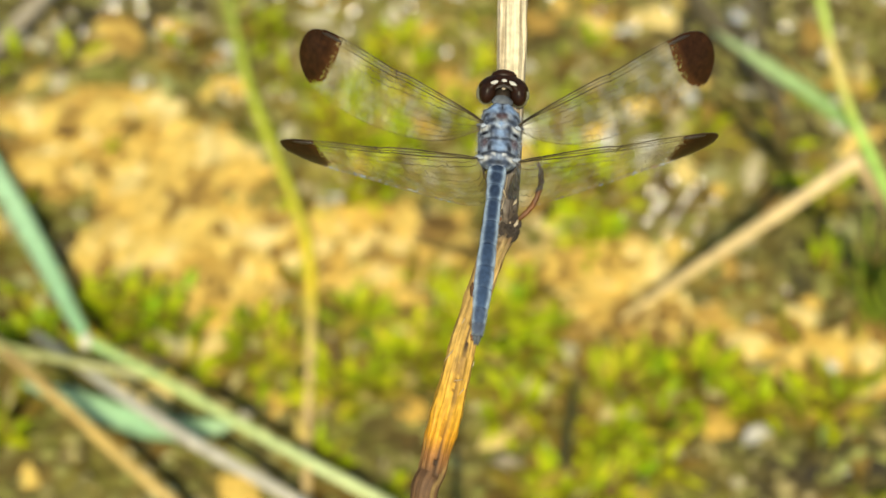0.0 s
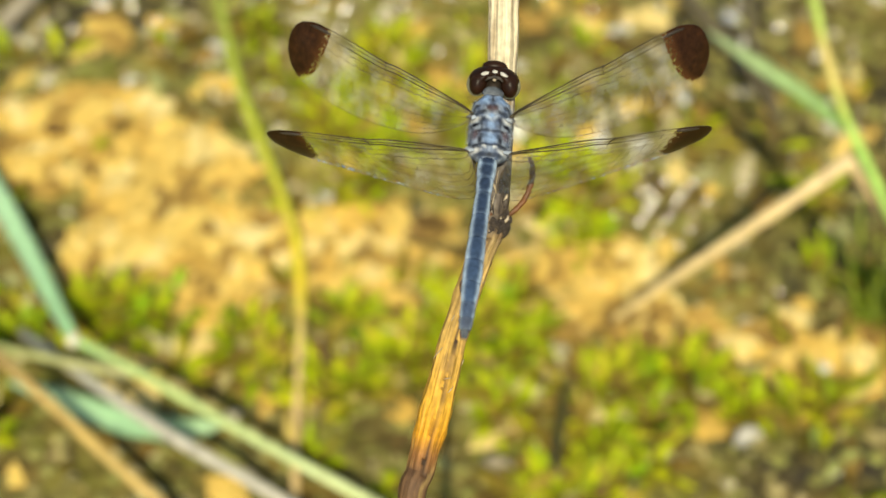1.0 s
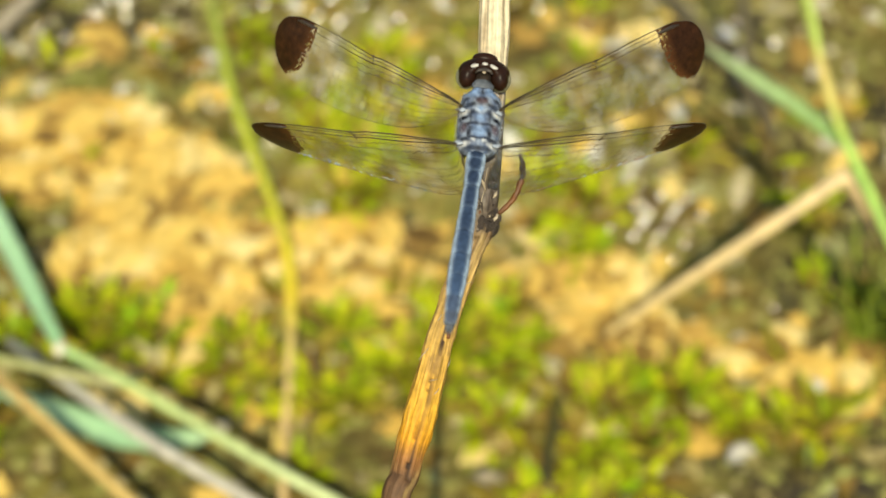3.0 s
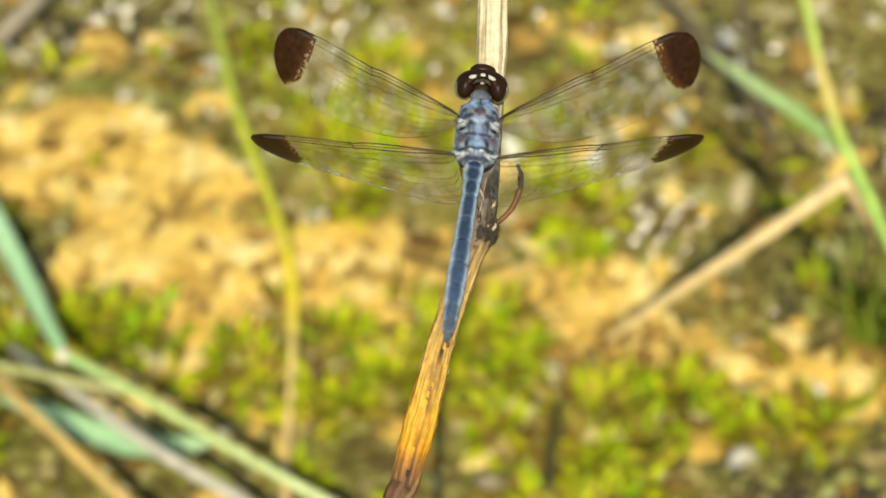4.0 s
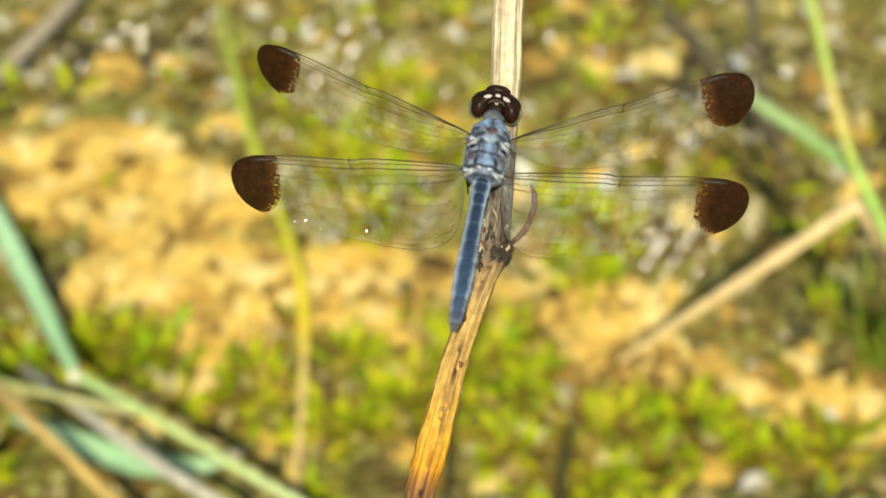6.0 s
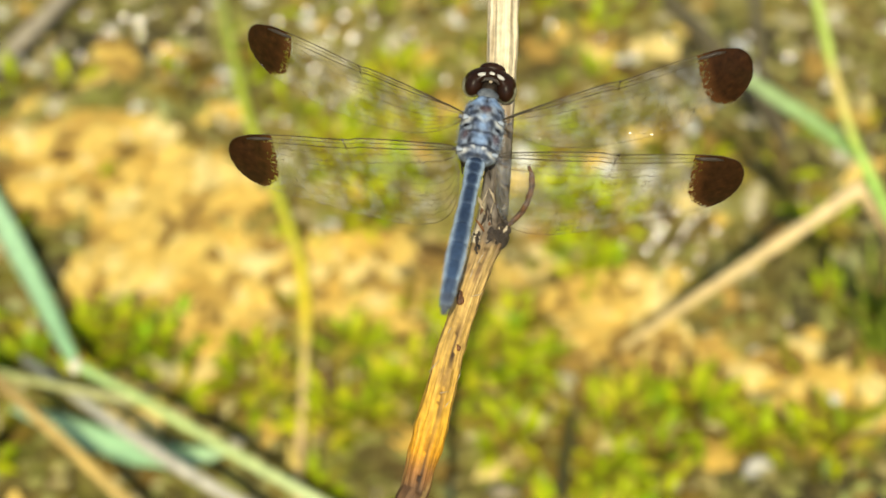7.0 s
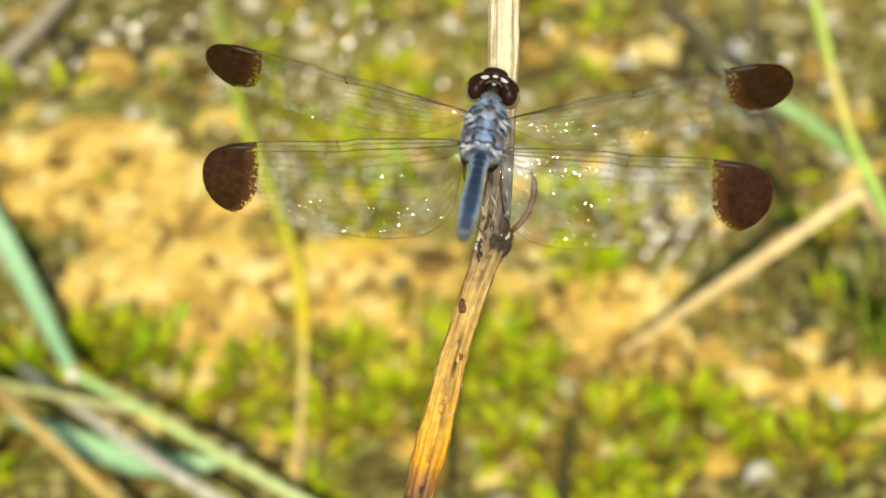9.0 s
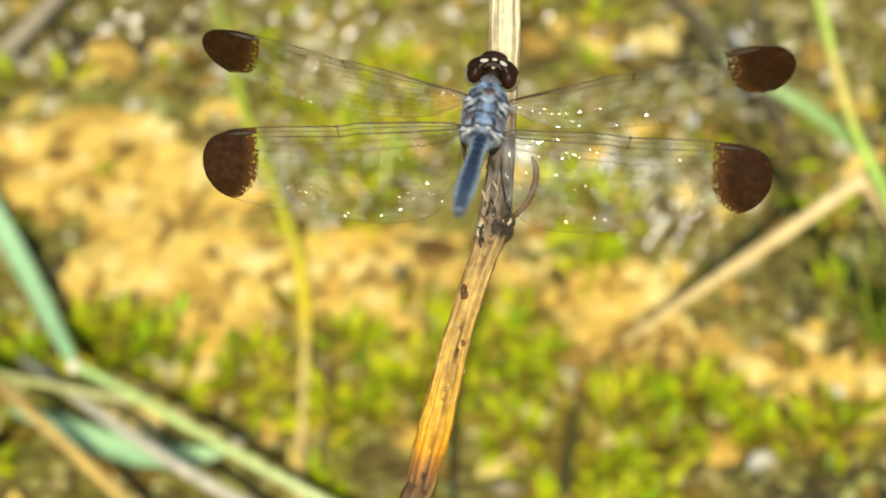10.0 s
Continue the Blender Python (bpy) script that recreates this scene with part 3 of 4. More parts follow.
    stalk("grey_stick", "grey weathered stick lying on the mud", "stick", [
        ("stem", stalk_mesh([(-136.1, 38.2, -261.3), (-127.5, 52.6, -271.6), (-119.8, 65.4, -282.4), (-112.3, 80.1, -295.7), (-106.9, 92.7, -307.1)], [(0, 5.5), (1, 4.5)], [(0, 0.34, 0.28, 0.19), (0.5, 0.48, 0.41, 0.30), (1, 0.42, 0.36, 0.26)]), STEM)])


def tuft():
    """The tuft of fine grass at the side of the sandy bank."""
    root = new("grass_tuft")
    root.location = (0.1050, 0.1240, 0)
    rnd = random.Random(21)
    for _ in range(46):
        x, y = rnd.gauss(0, 5.5), rnd.gauss(0, 7)
        lean, a, long = rnd.uniform(0.1, 0.7), rnd.uniform(0, 6.283), rnd.uniform(14, 30)
        tip = Vector((math.cos(a) * math.sin(lean), math.sin(a) * math.sin(lean), math.cos(lean)))
        foot = Vector((x, y, -2))
        g = rnd.uniform(0.7, 1.2)
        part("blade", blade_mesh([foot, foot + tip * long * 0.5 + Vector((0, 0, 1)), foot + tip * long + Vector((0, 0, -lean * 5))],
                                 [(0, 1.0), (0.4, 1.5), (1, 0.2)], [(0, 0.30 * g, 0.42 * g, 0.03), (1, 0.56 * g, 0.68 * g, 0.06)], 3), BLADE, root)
    tagged(root, "tuft of fine bright green grass blades", "grass")


HERBS = [(-68, 122, 7, 20), (-62, 127, 5, 12), (-45, 121, 6, 16), (19, 122, 8, 22), (10, 117, 7, 16), (37, 154, 4, 9), (-21, 126, 5, 12), (46, 96, 7, 14), (54, 107, 6, 12), (-96, 123, 5, 12), (36, 84, 6, 12)]


def herbs():
    """Low clumps of small broad leaves in the moss."""
    rnd = random.Random(33)
    for x, y, spread, count in HERBS:
        root = new("herb")
        root.location = (x / 1000, y / 1000, height(x, y) / 1000)
        for _ in range(count):
            a, lean = rnd.uniform(0, 6.283), rnd.uniform(0.35, 1.25)
            far, long, wide = spread * rnd.random() ** 0.7, rnd.uniform(6, 12), rnd.uniform(2.0, 3.8)
            foot = Vector((math.cos(a) * far * 0.6, math.sin(a) * far * 0.6, -0.6))
            way = Vector((math.cos(a + rnd.gauss(0, 0.4)) * math.sin(lean), math.sin(a) * math.sin(lean), math.cos(lean)))
            g, warm = rnd.uniform(0.7, 1.2), rnd.uniform(0.8, 1.25)
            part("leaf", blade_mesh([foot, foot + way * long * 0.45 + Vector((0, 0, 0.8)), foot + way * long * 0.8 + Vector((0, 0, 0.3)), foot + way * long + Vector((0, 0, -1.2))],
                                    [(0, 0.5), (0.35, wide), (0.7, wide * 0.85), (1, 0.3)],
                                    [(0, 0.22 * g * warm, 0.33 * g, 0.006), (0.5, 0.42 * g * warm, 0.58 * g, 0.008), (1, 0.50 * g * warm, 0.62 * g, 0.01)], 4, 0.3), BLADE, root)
        tagged(root, "low clump of bright green herb leaves", "herb", "herbs in the moss")


def pebbles():
    for n, (x, y, r) in enumerate([(89, 112, 2.0), (68, 119, 2.4), (57, 123, 2.2), (87, 86, 1.6), (-14, 229, 1.6), (-65, 105, 1.5), (62, 121, 2.6), (65, 118, 1.8), (60, 125, 1.7), (78, 115, 2.2), (94, 116, 1.9), (73, 123, 1.6), (53, 123, 1.5)]):
        bm = bmesh.new()
        blob(bm, (0, 0, 0), (r / 1000, r * 0.75 / 1000, r * 0.6 / 1000), n * 3.1, 0.3, 2)
        ob = part("pebble", bm, SHELL)
        ob.location = (x / 1000, y / 1000, (height(x, y) + r * 0.35) / 1000)
        tagged(ob, "small pale pebble on damp ground", "pebble", "pale pebbles")


def dead_leaves():
    """Curled bits of dead leaf among the moss."""
    for x, y, turn, long, wide, tone in ((14, 85, -35, 9, 4.2, (0.64, 0.54, 0.36)), (29, 115, -40, 7, 3.2, (0.62, 0.58, 0.38)), (42, 83, 15, 10, 4, (0.64, 0.58, 0.38)), (69, 92, 20, 7, 4.4, (0.8, 0.77, 0.68)), (89, 86, 35, 13, 3, (0.5, 0.53, 0.16)), (85, 94, 60, 8, 2.6, (0.42, 0.52, 0.1)), (57, 90, -60, 8, 2.6, (0.5, 0.4, 0.14)), (41, 105, 80, 8, 3, (0.62, 0.62, 0.3))):
        way = Vector((math.cos(radians(turn)), math.sin(radians(turn)), 0)) * long / 2
        side = Vector((-way.y, way.x, 0)) * 0.15
        up = Vector((0, 0, 1))
        dark = tuple(a * 0.7 for a in tone)
        ob = part("dead_leaf", blade_mesh([up * 0.3 - way, up * 1.9 - way * 0.3 + side, up * 2.3 + way * 0.4 + side, up * 0.9 + way],
                                          [(0, 0.5), (0.3, wide), (0.7, wide * 0.8), (1, 0.3)], [(0, *dark), (0.4, *tone), (1, *tone)], 5, 0.4), BLADE)
        ob.location = (x / 1000, y / 1000, (height(x, y) + 1.2) / 1000)
        tagged(ob, "curled pale dead leaf lying in the moss", "leaf", "dead leaves in the moss")


def drops():
    """Flat wet scraps of leaf that catch the sun on the mud."""
    spots = [(49, 177, 1.1), (55, 176, 1.0), (60, 173, 1.1), (66, 163, 1.0), (70, 167, 0.9), (60, 180, 1.0), (43, 171, 1.0), (53, 159, 1.1), (64, 169, 1.0), (-88, 243, 1.2), (-96, 241, 1.1), (-72, 246, 1.2), (-66, 243, 1.1), (-57, 245, 1.0), (-48, 244, 1.1), (-29, 248, 1.3), (-26, 237, 1.2), (-117, 249, 0.8), (-105, 249, 1.0), (-93, 246, 1.0), (-84, 249, 1.0), (-79, 232, 1.0), (-22, 252, 1.1), (-20, 245, 1.0), (-16, 249, 0.9), (-14, 255, 0.7), (-108, 239, 0.7), (-40, 250, 0.9), (-42, 202, 1.2), (-36, 225, 1.0), (-19, 223, 1.2), (-24, 241, 0.7), (51, 172, 1.1), (53, 167, 1.2), (56, 165, 1.0), (54, 161, 1.3), (58, 158, 1.0), (61, 163, 0.8), (45, 158, 0.9), (61, 151, 0.9), (37, 162, 1.0), (40, 166, 0.6), (67, 172, 0.8), (83, 136, 0.8), (1, 220, 1.0), (31, 241, 0.8), (98, 231, 0.9), (-2, 241, 0.6), (79, 169, 0.7), (-123, 237, 0.8), (-112, 236, 0.9), (-99, 240, 0.8), (-87, 238, 1.0), (-75, 241, 0.8), (-61, 239, 0.9), (-51, 236, 0.7), (-32, 240, 0.9), (-9, 237, 1.0), (45, 238, 0.9), (55, 233, 0.7), (65, 239, 0.9), (77, 235, 0.8), (88, 239, 0.8), (-103, 231, 0.8), (-65, 231, 0.7), (-27, 232, 0.8), (47, 167, 1.0), (49, 162, 1.1), (51, 156, 1.0), (55, 169, 1.0), (56, 154, 1.1), (59, 159, 1.0), (62, 166, 0.9), (45, 164, 1.0), (54, 151, 0.9), (64, 156, 0.9)]
    rnd = random.Random(4)
    for x, y, r in spots:
        r *= rnd.uniform(0.8, 1.4) * (1.0 if y > 215 else 0.75)
        place = Vector((x / 1000, y / 1000, (height(x, y) + r * 0.9 + 0.8) / 1000))
        glance = ((Vector((0.0, -0.067, 0.255)) - place).normalized() - SUN_WAY).to_track_quat("Z", "Y").to_euler()
        bm = bmesh.new()
        blob(bm, (0, 0, 0), (r / 1000, r * 0.8 / 1000, r * 0.13 / 1000), rnd.uniform(0, 9), 0.12, 3)
        ob = part("wet_scrap", bm, DROP)
        loose = 0.010 if y > 215 else 0.034
        ob.rotation_euler = (glance.x + rnd.gauss(0, loose), glance.y + rnd.gauss(0, loose), glance.z)
        ob.location = place
        tagged(ob, "glinting wet leaf scrap on the mud", "leaf scrap", "wet scraps on the mud")


# ---- the perch ----
def perch():
    root = new("perch_reed")
    root.matrix_world = LEAN
    bm = stalk_mesh([(6.22, 34.40, -2.90), (5.88, 26.56, -2.90), (5.59, 20.06, -2.90), (5.51, 15.74, -2.90), (5.38, 11.00, -2.90), (5.26, 7.13, -2.90), (4.96, 3.91, -2.90), (4.45, 1.13, -2.90), (3.89, -0.59, -2.90), (2.96, -3.15, -2.90), (1.64, -7.41, -2.90), (1.05, -9.97, -2.90), (0.46, -12.52, -2.90), (-0.21, -15.06, -2.90), (-0.85, -17.60, -2.90), (-1.64, -20.99, -2.90), (-1.84, -34.99, -8.90), (-0.64, -60.99, -42.90), (-1.64, -99.30, -79.22), (-2.64, -136.47, -120.41)], [(0.000, 2.31), (0.053, 2.31), (0.105, 2.31), (0.158, 2.31), (0.211, 2.05), (0.263, 1.88), (0.316, 2.14), (0.368, 2.45), (0.421, 1.98), (0.474, 1.90), (0.526, 2.04), (0.579, 2.24), (0.632, 2.40), (0.684, 2.38), (0.737, 2.25), (0.789, 2.10), (0.842, 2.20), (0.895, 2.40), (0.947, 2.60), (1.000, 2.80)], [
        (0.0, 0.86, 0.76, 0.56), (0.1675, 0.80, 0.68, 0.46), (0.2222, 0.34, 0.29, 0.24), (0.25, 0.19, 0.165, 0.145), (0.3198, 0.115, 0.092, 0.078), (0.3684, 0.20, 0.14, 0.08),
        (0.4254, 0.54, 0.36, 0.14), (0.5263, 0.66, 0.41, 0.10), (0.6316, 0.82, 0.45, 0.045), (0.6798, 0.80, 0.37, 0.02), (0.712, 0.34, 0.15, 0.04), (0.745, 0.16, 0.085, 0.04), (1.0, 0.2, 0.13, 0.07)],
        22, 36, 0.04, 9)
    layer = tone_layer(bm)
    grain = bm.verts.layers.float_vector.new("grain")
    for n, v in enumerate(bm.verts):
        # fibres run along the reed, whichever way it leans
        q = v.co * 1000
        turn = 2 * math.pi * (n % 36) / 36
        g = Vector((1.05 * math.cos(turn), 1.05 * math.sin(turn), (n // 36) * 0.2))
        v[grain] = g / 1000
        stain = noise.noise((g.x * 1.5, g.y * 1.5, g.z * 0.10)) + 0.6 * noise.noise((g.x * 4, g.y * 4, g.z * 0.28))
        if -18 < q.y < 0.6:
            # a long open crack, and an uneven skin
            middle = float(np.interp(q.y, (-17.6, -12.5, -7.4, -3.15, 1.1), (-0.85, 0.46, 1.64, 2.96, 4.45)))
            off = q.x - middle - 0.18 - 0.34 * noise.noise((q.y * 0.45, 3.0, 1.0)) - 0.08 * noise.noise((q.y * 2.1, 7.0, 1.0))
            open_here = min(max(0.55 + 1.3 * noise.noise((q.y * 0.3, 11.3, 4.6)), 0.0), 1.0)
            if q.z > -2.9 and abs(off) < 0.14:
                v.co.z -= 0.00026 * open_here
                v[layer] = Vector(v[layer]).lerp(Vector((0.05, 0.025, 0.01, 1)), open_here)
            swell = 0.10 * noise.noise((q.x * 0.9, q.y * 0.5, q.z * 0.9)) + 0.04 * noise.noise((q.x * 2.6, q.y * 1.1, q.z * 2.6))
            v.co.x += (q.x - middle) * swell / 1000
        if -12 < q.y < 1:
            rot = noise.noise((g.x * 1.5, g.y * 1.5, g.z * 0.4)) + 0.5 * noise.noise((g.x * 4, g.y * 4, g.z * 0.9))
            v[layer] = Vector(v[layer]).lerp(Vector((0.22, 0.13, 0.06, 1)), min(max(rot * 1.9 - 0.2, 0), 0.6) * min(1, (q.y + 12) / 5))
        if q.y < 1:
            v[layer] = Vector(v[layer]).lerp(Vector((0.16, 0.075, 0.022, 1)), min(max(stain * 1.1 - 0.32, 0), 0.6))
            v[layer] = Vector(v[layer]).lerp(Vector((0.84, 0.60, 0.22, 1)), min(max(-stain * 1.3 - 0.35, 0), 0.3))
        elif q.y < 9:
            rot = noise.noise((q.x * 1.9, q.y * 0.9, q.z * 1.9)) + 0.7 * noise.noise((q.x * 5, q.y * 2.6, q.z * 5))
            v[layer] = Vector(v[layer]).lerp(Vector((0.035, 0.026, 0.02, 1)), min(max(rot * 1.6 - 0.15, 0), 0.75))
            v[layer] = Vector(v[layer]).lerp(Vector((0.30, 0.26, 0.22, 1)), min(max(-rot * 1.4 - 0.25, 0), 0.7))
            # the bark is left whole along one side
            whole = min(max((4.25 + 0.17 * q.y - q.x - 0.45) * 3, 0), 1) * min(max((5.5 - q.y) / 2, 0), 1)
            v[layer] = Vector(v[layer]).lerp(Vector((0.72, 0.62, 0.46, 1)), 0.8 * whole * min(max(0.8 + rot, 0), 1))
        elif q.y > 9:
            v[layer] = Vector(v[layer]).lerp(Vector((0.40, 0.25, 0.11, 1)), min(max(stain * 1.7 - 0.2, 0), 0.75))
    part("stem", bm, REED, root)
    bm = bmesh.new()
    tube(bm, [q / 1000 for q in smooth_line([(7.58, 6.92, -2.40), (7.84, 5.81, -2.40), (7.62, 4.53, -2.40), (7.03, 3.33, -2.40), (6.01, 2.31, -2.40)], 8)], [0.00005 + 0.00018 * min(1.0, 0.25 + i / 9) * (1 - 0.35 * max(0, i - 20) / 12) * (1 + 0.08 * math.sin(i * 0.9)) for i in range(33)], 10, None, 0.5, 0, 0.6, 2200)
    part("husk", bm, HUSK, root, "curled brown leaf husk")
    rnd = random.Random(8)
    for n, (u, v, r) in enumerate([(4.83, 1.43, 0.75), (5.54, 2.27, 0.45), (3.73, 0.58, 0.30), (2.26, -3.05, 0.50), (2.26, -7.01, 0.25)]):
        bm = bmesh.new()
        if n == 0:
            # the swollen rotten node that rings the reed
            blob(bm, (0, 0, 0), (0.00128, 0.00105, 0.00132), 1.0, 0.3, 5, 900)
            for q in bm.verts:
                q.co *= 1 + 0.16 * noise.noise(q.co * 3200) + 0.1 * noise.noise(q.co * 7000)
                q.co += Vector((u, v, -2.9)) / 1000
        else:
            for _ in range(7):
                c = Vector((u + rnd.gauss(0, 0.42) * r, v + rnd.gauss(0, 0.6) * r, -1.95 + rnd.gauss(0, 0.12))) / 1000
                k = r * rnd.uniform(0.22, 0.5) / 1000
                blob(bm, c, (k, k * rnd.uniform(0.9, 2.2), k * 0.8), n * 1.7, 0.7, 3, 3500)
        part("knot", bm, KNOT if n < 3 else HUSK, root, "dark rotten node")
    # frayed bark where the sheath has broken away
    for _ in range(20):
        u, v = rnd.gauss(4.70, 0.7), rnd.gauss(3.27, 1.5)
        bm = bmesh.new()
        way = Vector((rnd.gauss(0, 0.35), 1, rnd.uniform(-0.1, 0.3))).normalized() * rnd.uniform(0.3, 0.8) / 1000
        c = Vector((u, v, -1.95 + rnd.uniform(-0.1, 0.25))) / 1000
        tube(bm, [c - way, c + Vector((0.00008, 0, 0.00008)), c + way], [0.00002, rnd.uniform(0.00006, 0.00014), 0.00003], 6)
        part("bark_shred", bm, rnd.choice((KNOT, KNOT, STRAWY, HUSK)), root, "shred of torn bark")
    for n, (u, v, a, long) in enumerate([(0.46, -8.41, 50, 1.2), (1.22, -10.38, 10, 0.7), (1.47, -11.27, 50, 0.7), (3.65, -3.01, 15, 0.9), (2.40, -9.12, 70, 0.6), (3.95, -0.18, 60, 1.0), (4.70, 3.42, 75, 1.6), (5.00, 5.12, 80, 1.4), (4.24, 4.48, 70, 1.2), (3.23, -1.45, 70, 0.8), (1.63, -5.67, 60, 0.6)]):
        bm = bmesh.new()
        way = Vector((math.cos(radians(a)), math.sin(radians(a)), 0)) * long / 2000
        c = Vector((u, v, -1.75)) / 1000
        tube(bm, [c - way, c + Vector((0, 0, 0.00012)), c + way], [0.000015, 0.000042, 0.000015], 6)
        part("fibre", bm, STRAWY, root, "frayed pale fibre")
    tagged(root, "upright dry reed, cream above, orange and brown below", "reed")


# ---- the dragonfly ----
FORE_LEAD = [(0, 0.35), (1, 0.5), (3, 0.56), (8, 0.62), (9.6, 0.5), (14, 0.62), (17.4, 0.58), (18.4, 0.36), (19.25, 0.06), (19.83, -0.41), (20.17, -0.95), (20.32, -1.36), (20.4, -2.0)]
FORE_TRAIL = [(0, -0.3), (0.8, -1.1), (2.2, -2.2), (4.5, -3.3), (8, -4.2), (12, -4.75), (15.5, -4.8), (17.5, -4.62), (18.5, -4.38), (19.25, -4.02), (19.83, -3.52), (20.17, -3.0), (20.32, -2.62), (20.4, -2.0)]
HIND_LEAD = [(0, 0.35), (1, 0.55), (3, 0.64), (7.6, 0.7), (9, 0.54), (14, 0.62), (17.0, 0.53), (18.0, 0.34), (18.85, 0.04), (19.43, -0.47), (19.77, -1.05), (19.92, -1.48), (20.0, -2.15)]
HIND_TRAIL = [(0, -1.6), (0.5, -4.0), (1.5, -5.5), (3.2, -6.3), (6, -6.6), (10, -6.2), (14, -5.6), (16.6, -5.12), (18.0, -4.75), (18.85, -4.36), (19.43, -3.82), (19.77, -3.26), (19.92, -2.84), (20.0, -2.15)]


def wing(name, lead, trail, side, parent, base):
    """A wing with its base at its origin, its span along x, its chord along y; side -1 mirrors it."""
    reach = lead[-1][0]
    uneven = random.Random(31)
    outline = smooth_line([(x, y, 0) for x, y in lead + trail[-2::-1]], 8)
    turn = (len(lead) - 1) * 8
    upper, lower = outline[:turn + 1], outline[:turn - 1:-1]
    upper_x, upper_y = np.maximum.accumulate([q.x for q in upper]), [q.y for q in upper]
    lower_x, lower_y = np.maximum.accumulate([q.x for q in lower]), [q.y for q in lower]

    def spot(x, f):
        top, low = float(np.interp(x, upper_x, upper_y)), float(np.interp(x, lower_x, lower_y))
        pleat = (0.10 * math.cos(f * 22) * math.exp(-3 * f) + 0.05 * math.sin(f * 37 + x * 0.8)) * max(0.0, 1 - x / (reach - 3))
        bow = -0.35 * (x / reach) ** 2 + 0.25 * math.sin(math.pi * f) * min(1.0, (top - low) / 4.5)
        y = top + (low - top) * f
        twist = 0.32 * (0.45 - x / reach) * -y
        return Vector((side * x, y, pleat + bow + twist)) / 1000

    def sheet(x0, x1, steps, rag=0.0):
        bm = bmesh.new()
        inward = bm.verts.layers.float.new("inward")
        rows = []
        cuts = 80 if rag else 44
        for i in range(steps + 1):
            row = []
            for k in range(cuts + 1):
                f = k / cuts
                a, b = x0(f), x1(f)
                share = i / steps if rag else math.sin(math.pi / 2 * i / steps)
                q = spot(a + (b - a) * share, f)
                q.z += uneven.uniform(-1, 1) * rag * (0.3 + f + 2.6 * f ** 5 + 1.2 * max(0.0, noise.noise((q.x * 400, q.y * 700, reach))))
                v = bm.verts.new(q)
                v[inward] = 0.55 * share if not rag else 0.0
                row.append(v)
            rows.append(row)
        for a, b in zip(rows, rows[1:]):
            for k in range(cuts):
                bm.faces.new((a[k], a[k + 1], b[k + 1], b[k])[::side])
        bmesh.ops.remove_doubles(bm, verts=bm.verts, dist=1e-6)
        return bm

    def edge(f):
        return reach - 4.7 + 0.1 * f + 2.5 * f ** 4 + 0.18 * noise.noise((f * 9, reach, 2.0)) + 0.20 * noise.noise((f * 50, reach, 5.0))

    ob = part(name, sheet(lambda f: 0.0, edge, 110, 0.000018), MEMBRANE, parent, "clear membrane wing with dark veins", False)
    ob.location = Vector(base) / 1000
    part("wing_tip", sheet(edge, lambda f: reach - 0.0005, 40), TIP, ob, "dark brown wing tip")
    bm = bmesh.new()
    shares = [0.0, 0.055, 0.12, 0.20, 0.30, 0.42, 0.55, 0.70, 0.85, 1.0]
    thick = [0.060, 0.036, 0.054, 0.027, 0.037, 0.023, 0.020, 0.018, 0.018, 0.026]

    def sway(n, x):
        f = shares[n]
        if 0 < n < len(shares) - 1:
            f += (0.10 * (1 - x / reach) ** 2 * math.sin(math.pi * f)) * (-1 if n < 5 else 1)
        return f

    for n, r in enumerate(thick):
        zig = 0.0 if n < 3 or n == len(thick) - 1 else 0.016
        ends_at = reach * 0.992 if n in (0, len(thick) - 1) else reach - 4.4
        line = [spot(ends_at * i / 60, sway(n, ends_at * i / 60) + zig * uneven.uniform(-1, 1)) for i in range(61)]
        if n < 3:
            main = bmesh.new()
            tube(main, line, [r / 1000 * (1 - 0.55 * i / 60) for i in range(61)], 6)
            part("leading_vein", main, LEADING, ob, "dark leading vein")
        else:
            tube(bm, line, [r / 1000 * (1 - 0.55 * i / 60) for i in range(61)], 4)
    rnd = random.Random(11)
    for n in range(len(shares) - 1):
        x = 0.9
        while x < reach - 4.5:
            f0, f1 = sway(n, x), sway(n + 1, x)
            gap = abs(along(lead, x)[0] - along(trail, x)[0]) * (f1 - f0)
            slip = rnd.uniform(-0.36, 0.36)
            mid = spot(x + slip, (f0 + f1) / 2)
            tube(bm, [spot(x, f0), mid, spot(x + slip * 0.6, f1)], 0.0000096, 3)
            if gap > 0.7:
                tube(bm, [mid, spot(min(x + 0.45, reach - 0.3), (f0 + f1) / 2 + 0.01)], 0.0000096, 3)
            x += rnd.uniform(0.22, 0.48) if n > 2 else rnd.uniform(0.6, 1.1)
    part("vein_net", bm, VEIN, ob, "fine dark net of veins")
    bm = bmesh.new()
    blob(bm, spot(0.46 * reach, 0.0), (0.00013, 0.00011, 0.00010), 1.0, 0.3, 2, 3000)
    tube(bm, [spot(0.46 * reach, 0.0), spot(0.455 * reach, 0.07), spot(0.45 * reach, 0.13)], 0.00004, 5)
    part("nodus", bm, LEADING, ob, "dark joint in the leading edge")
    bm = bmesh.new()
    tube(bm, [spot(reach - x, 0.06) for x in (4.6, 4.0, 3.0, 2.3)], [0.00006, 0.00016, 0.00016, 0.00006], 6)
    part("wing_spot", bm, LEG, ob, "dark leading edge spot")
    return ob


BLUE, PALE, INK, RUST = (0.11, 0.15, 0.25), (0.33, 0.39, 0.49), (0.016, 0.018, 0.03), (0.095, 0.05, 0.05)
SKY, FROST = (0.28, 0.42, 0.68), (0.70, 0.72, 0.74)


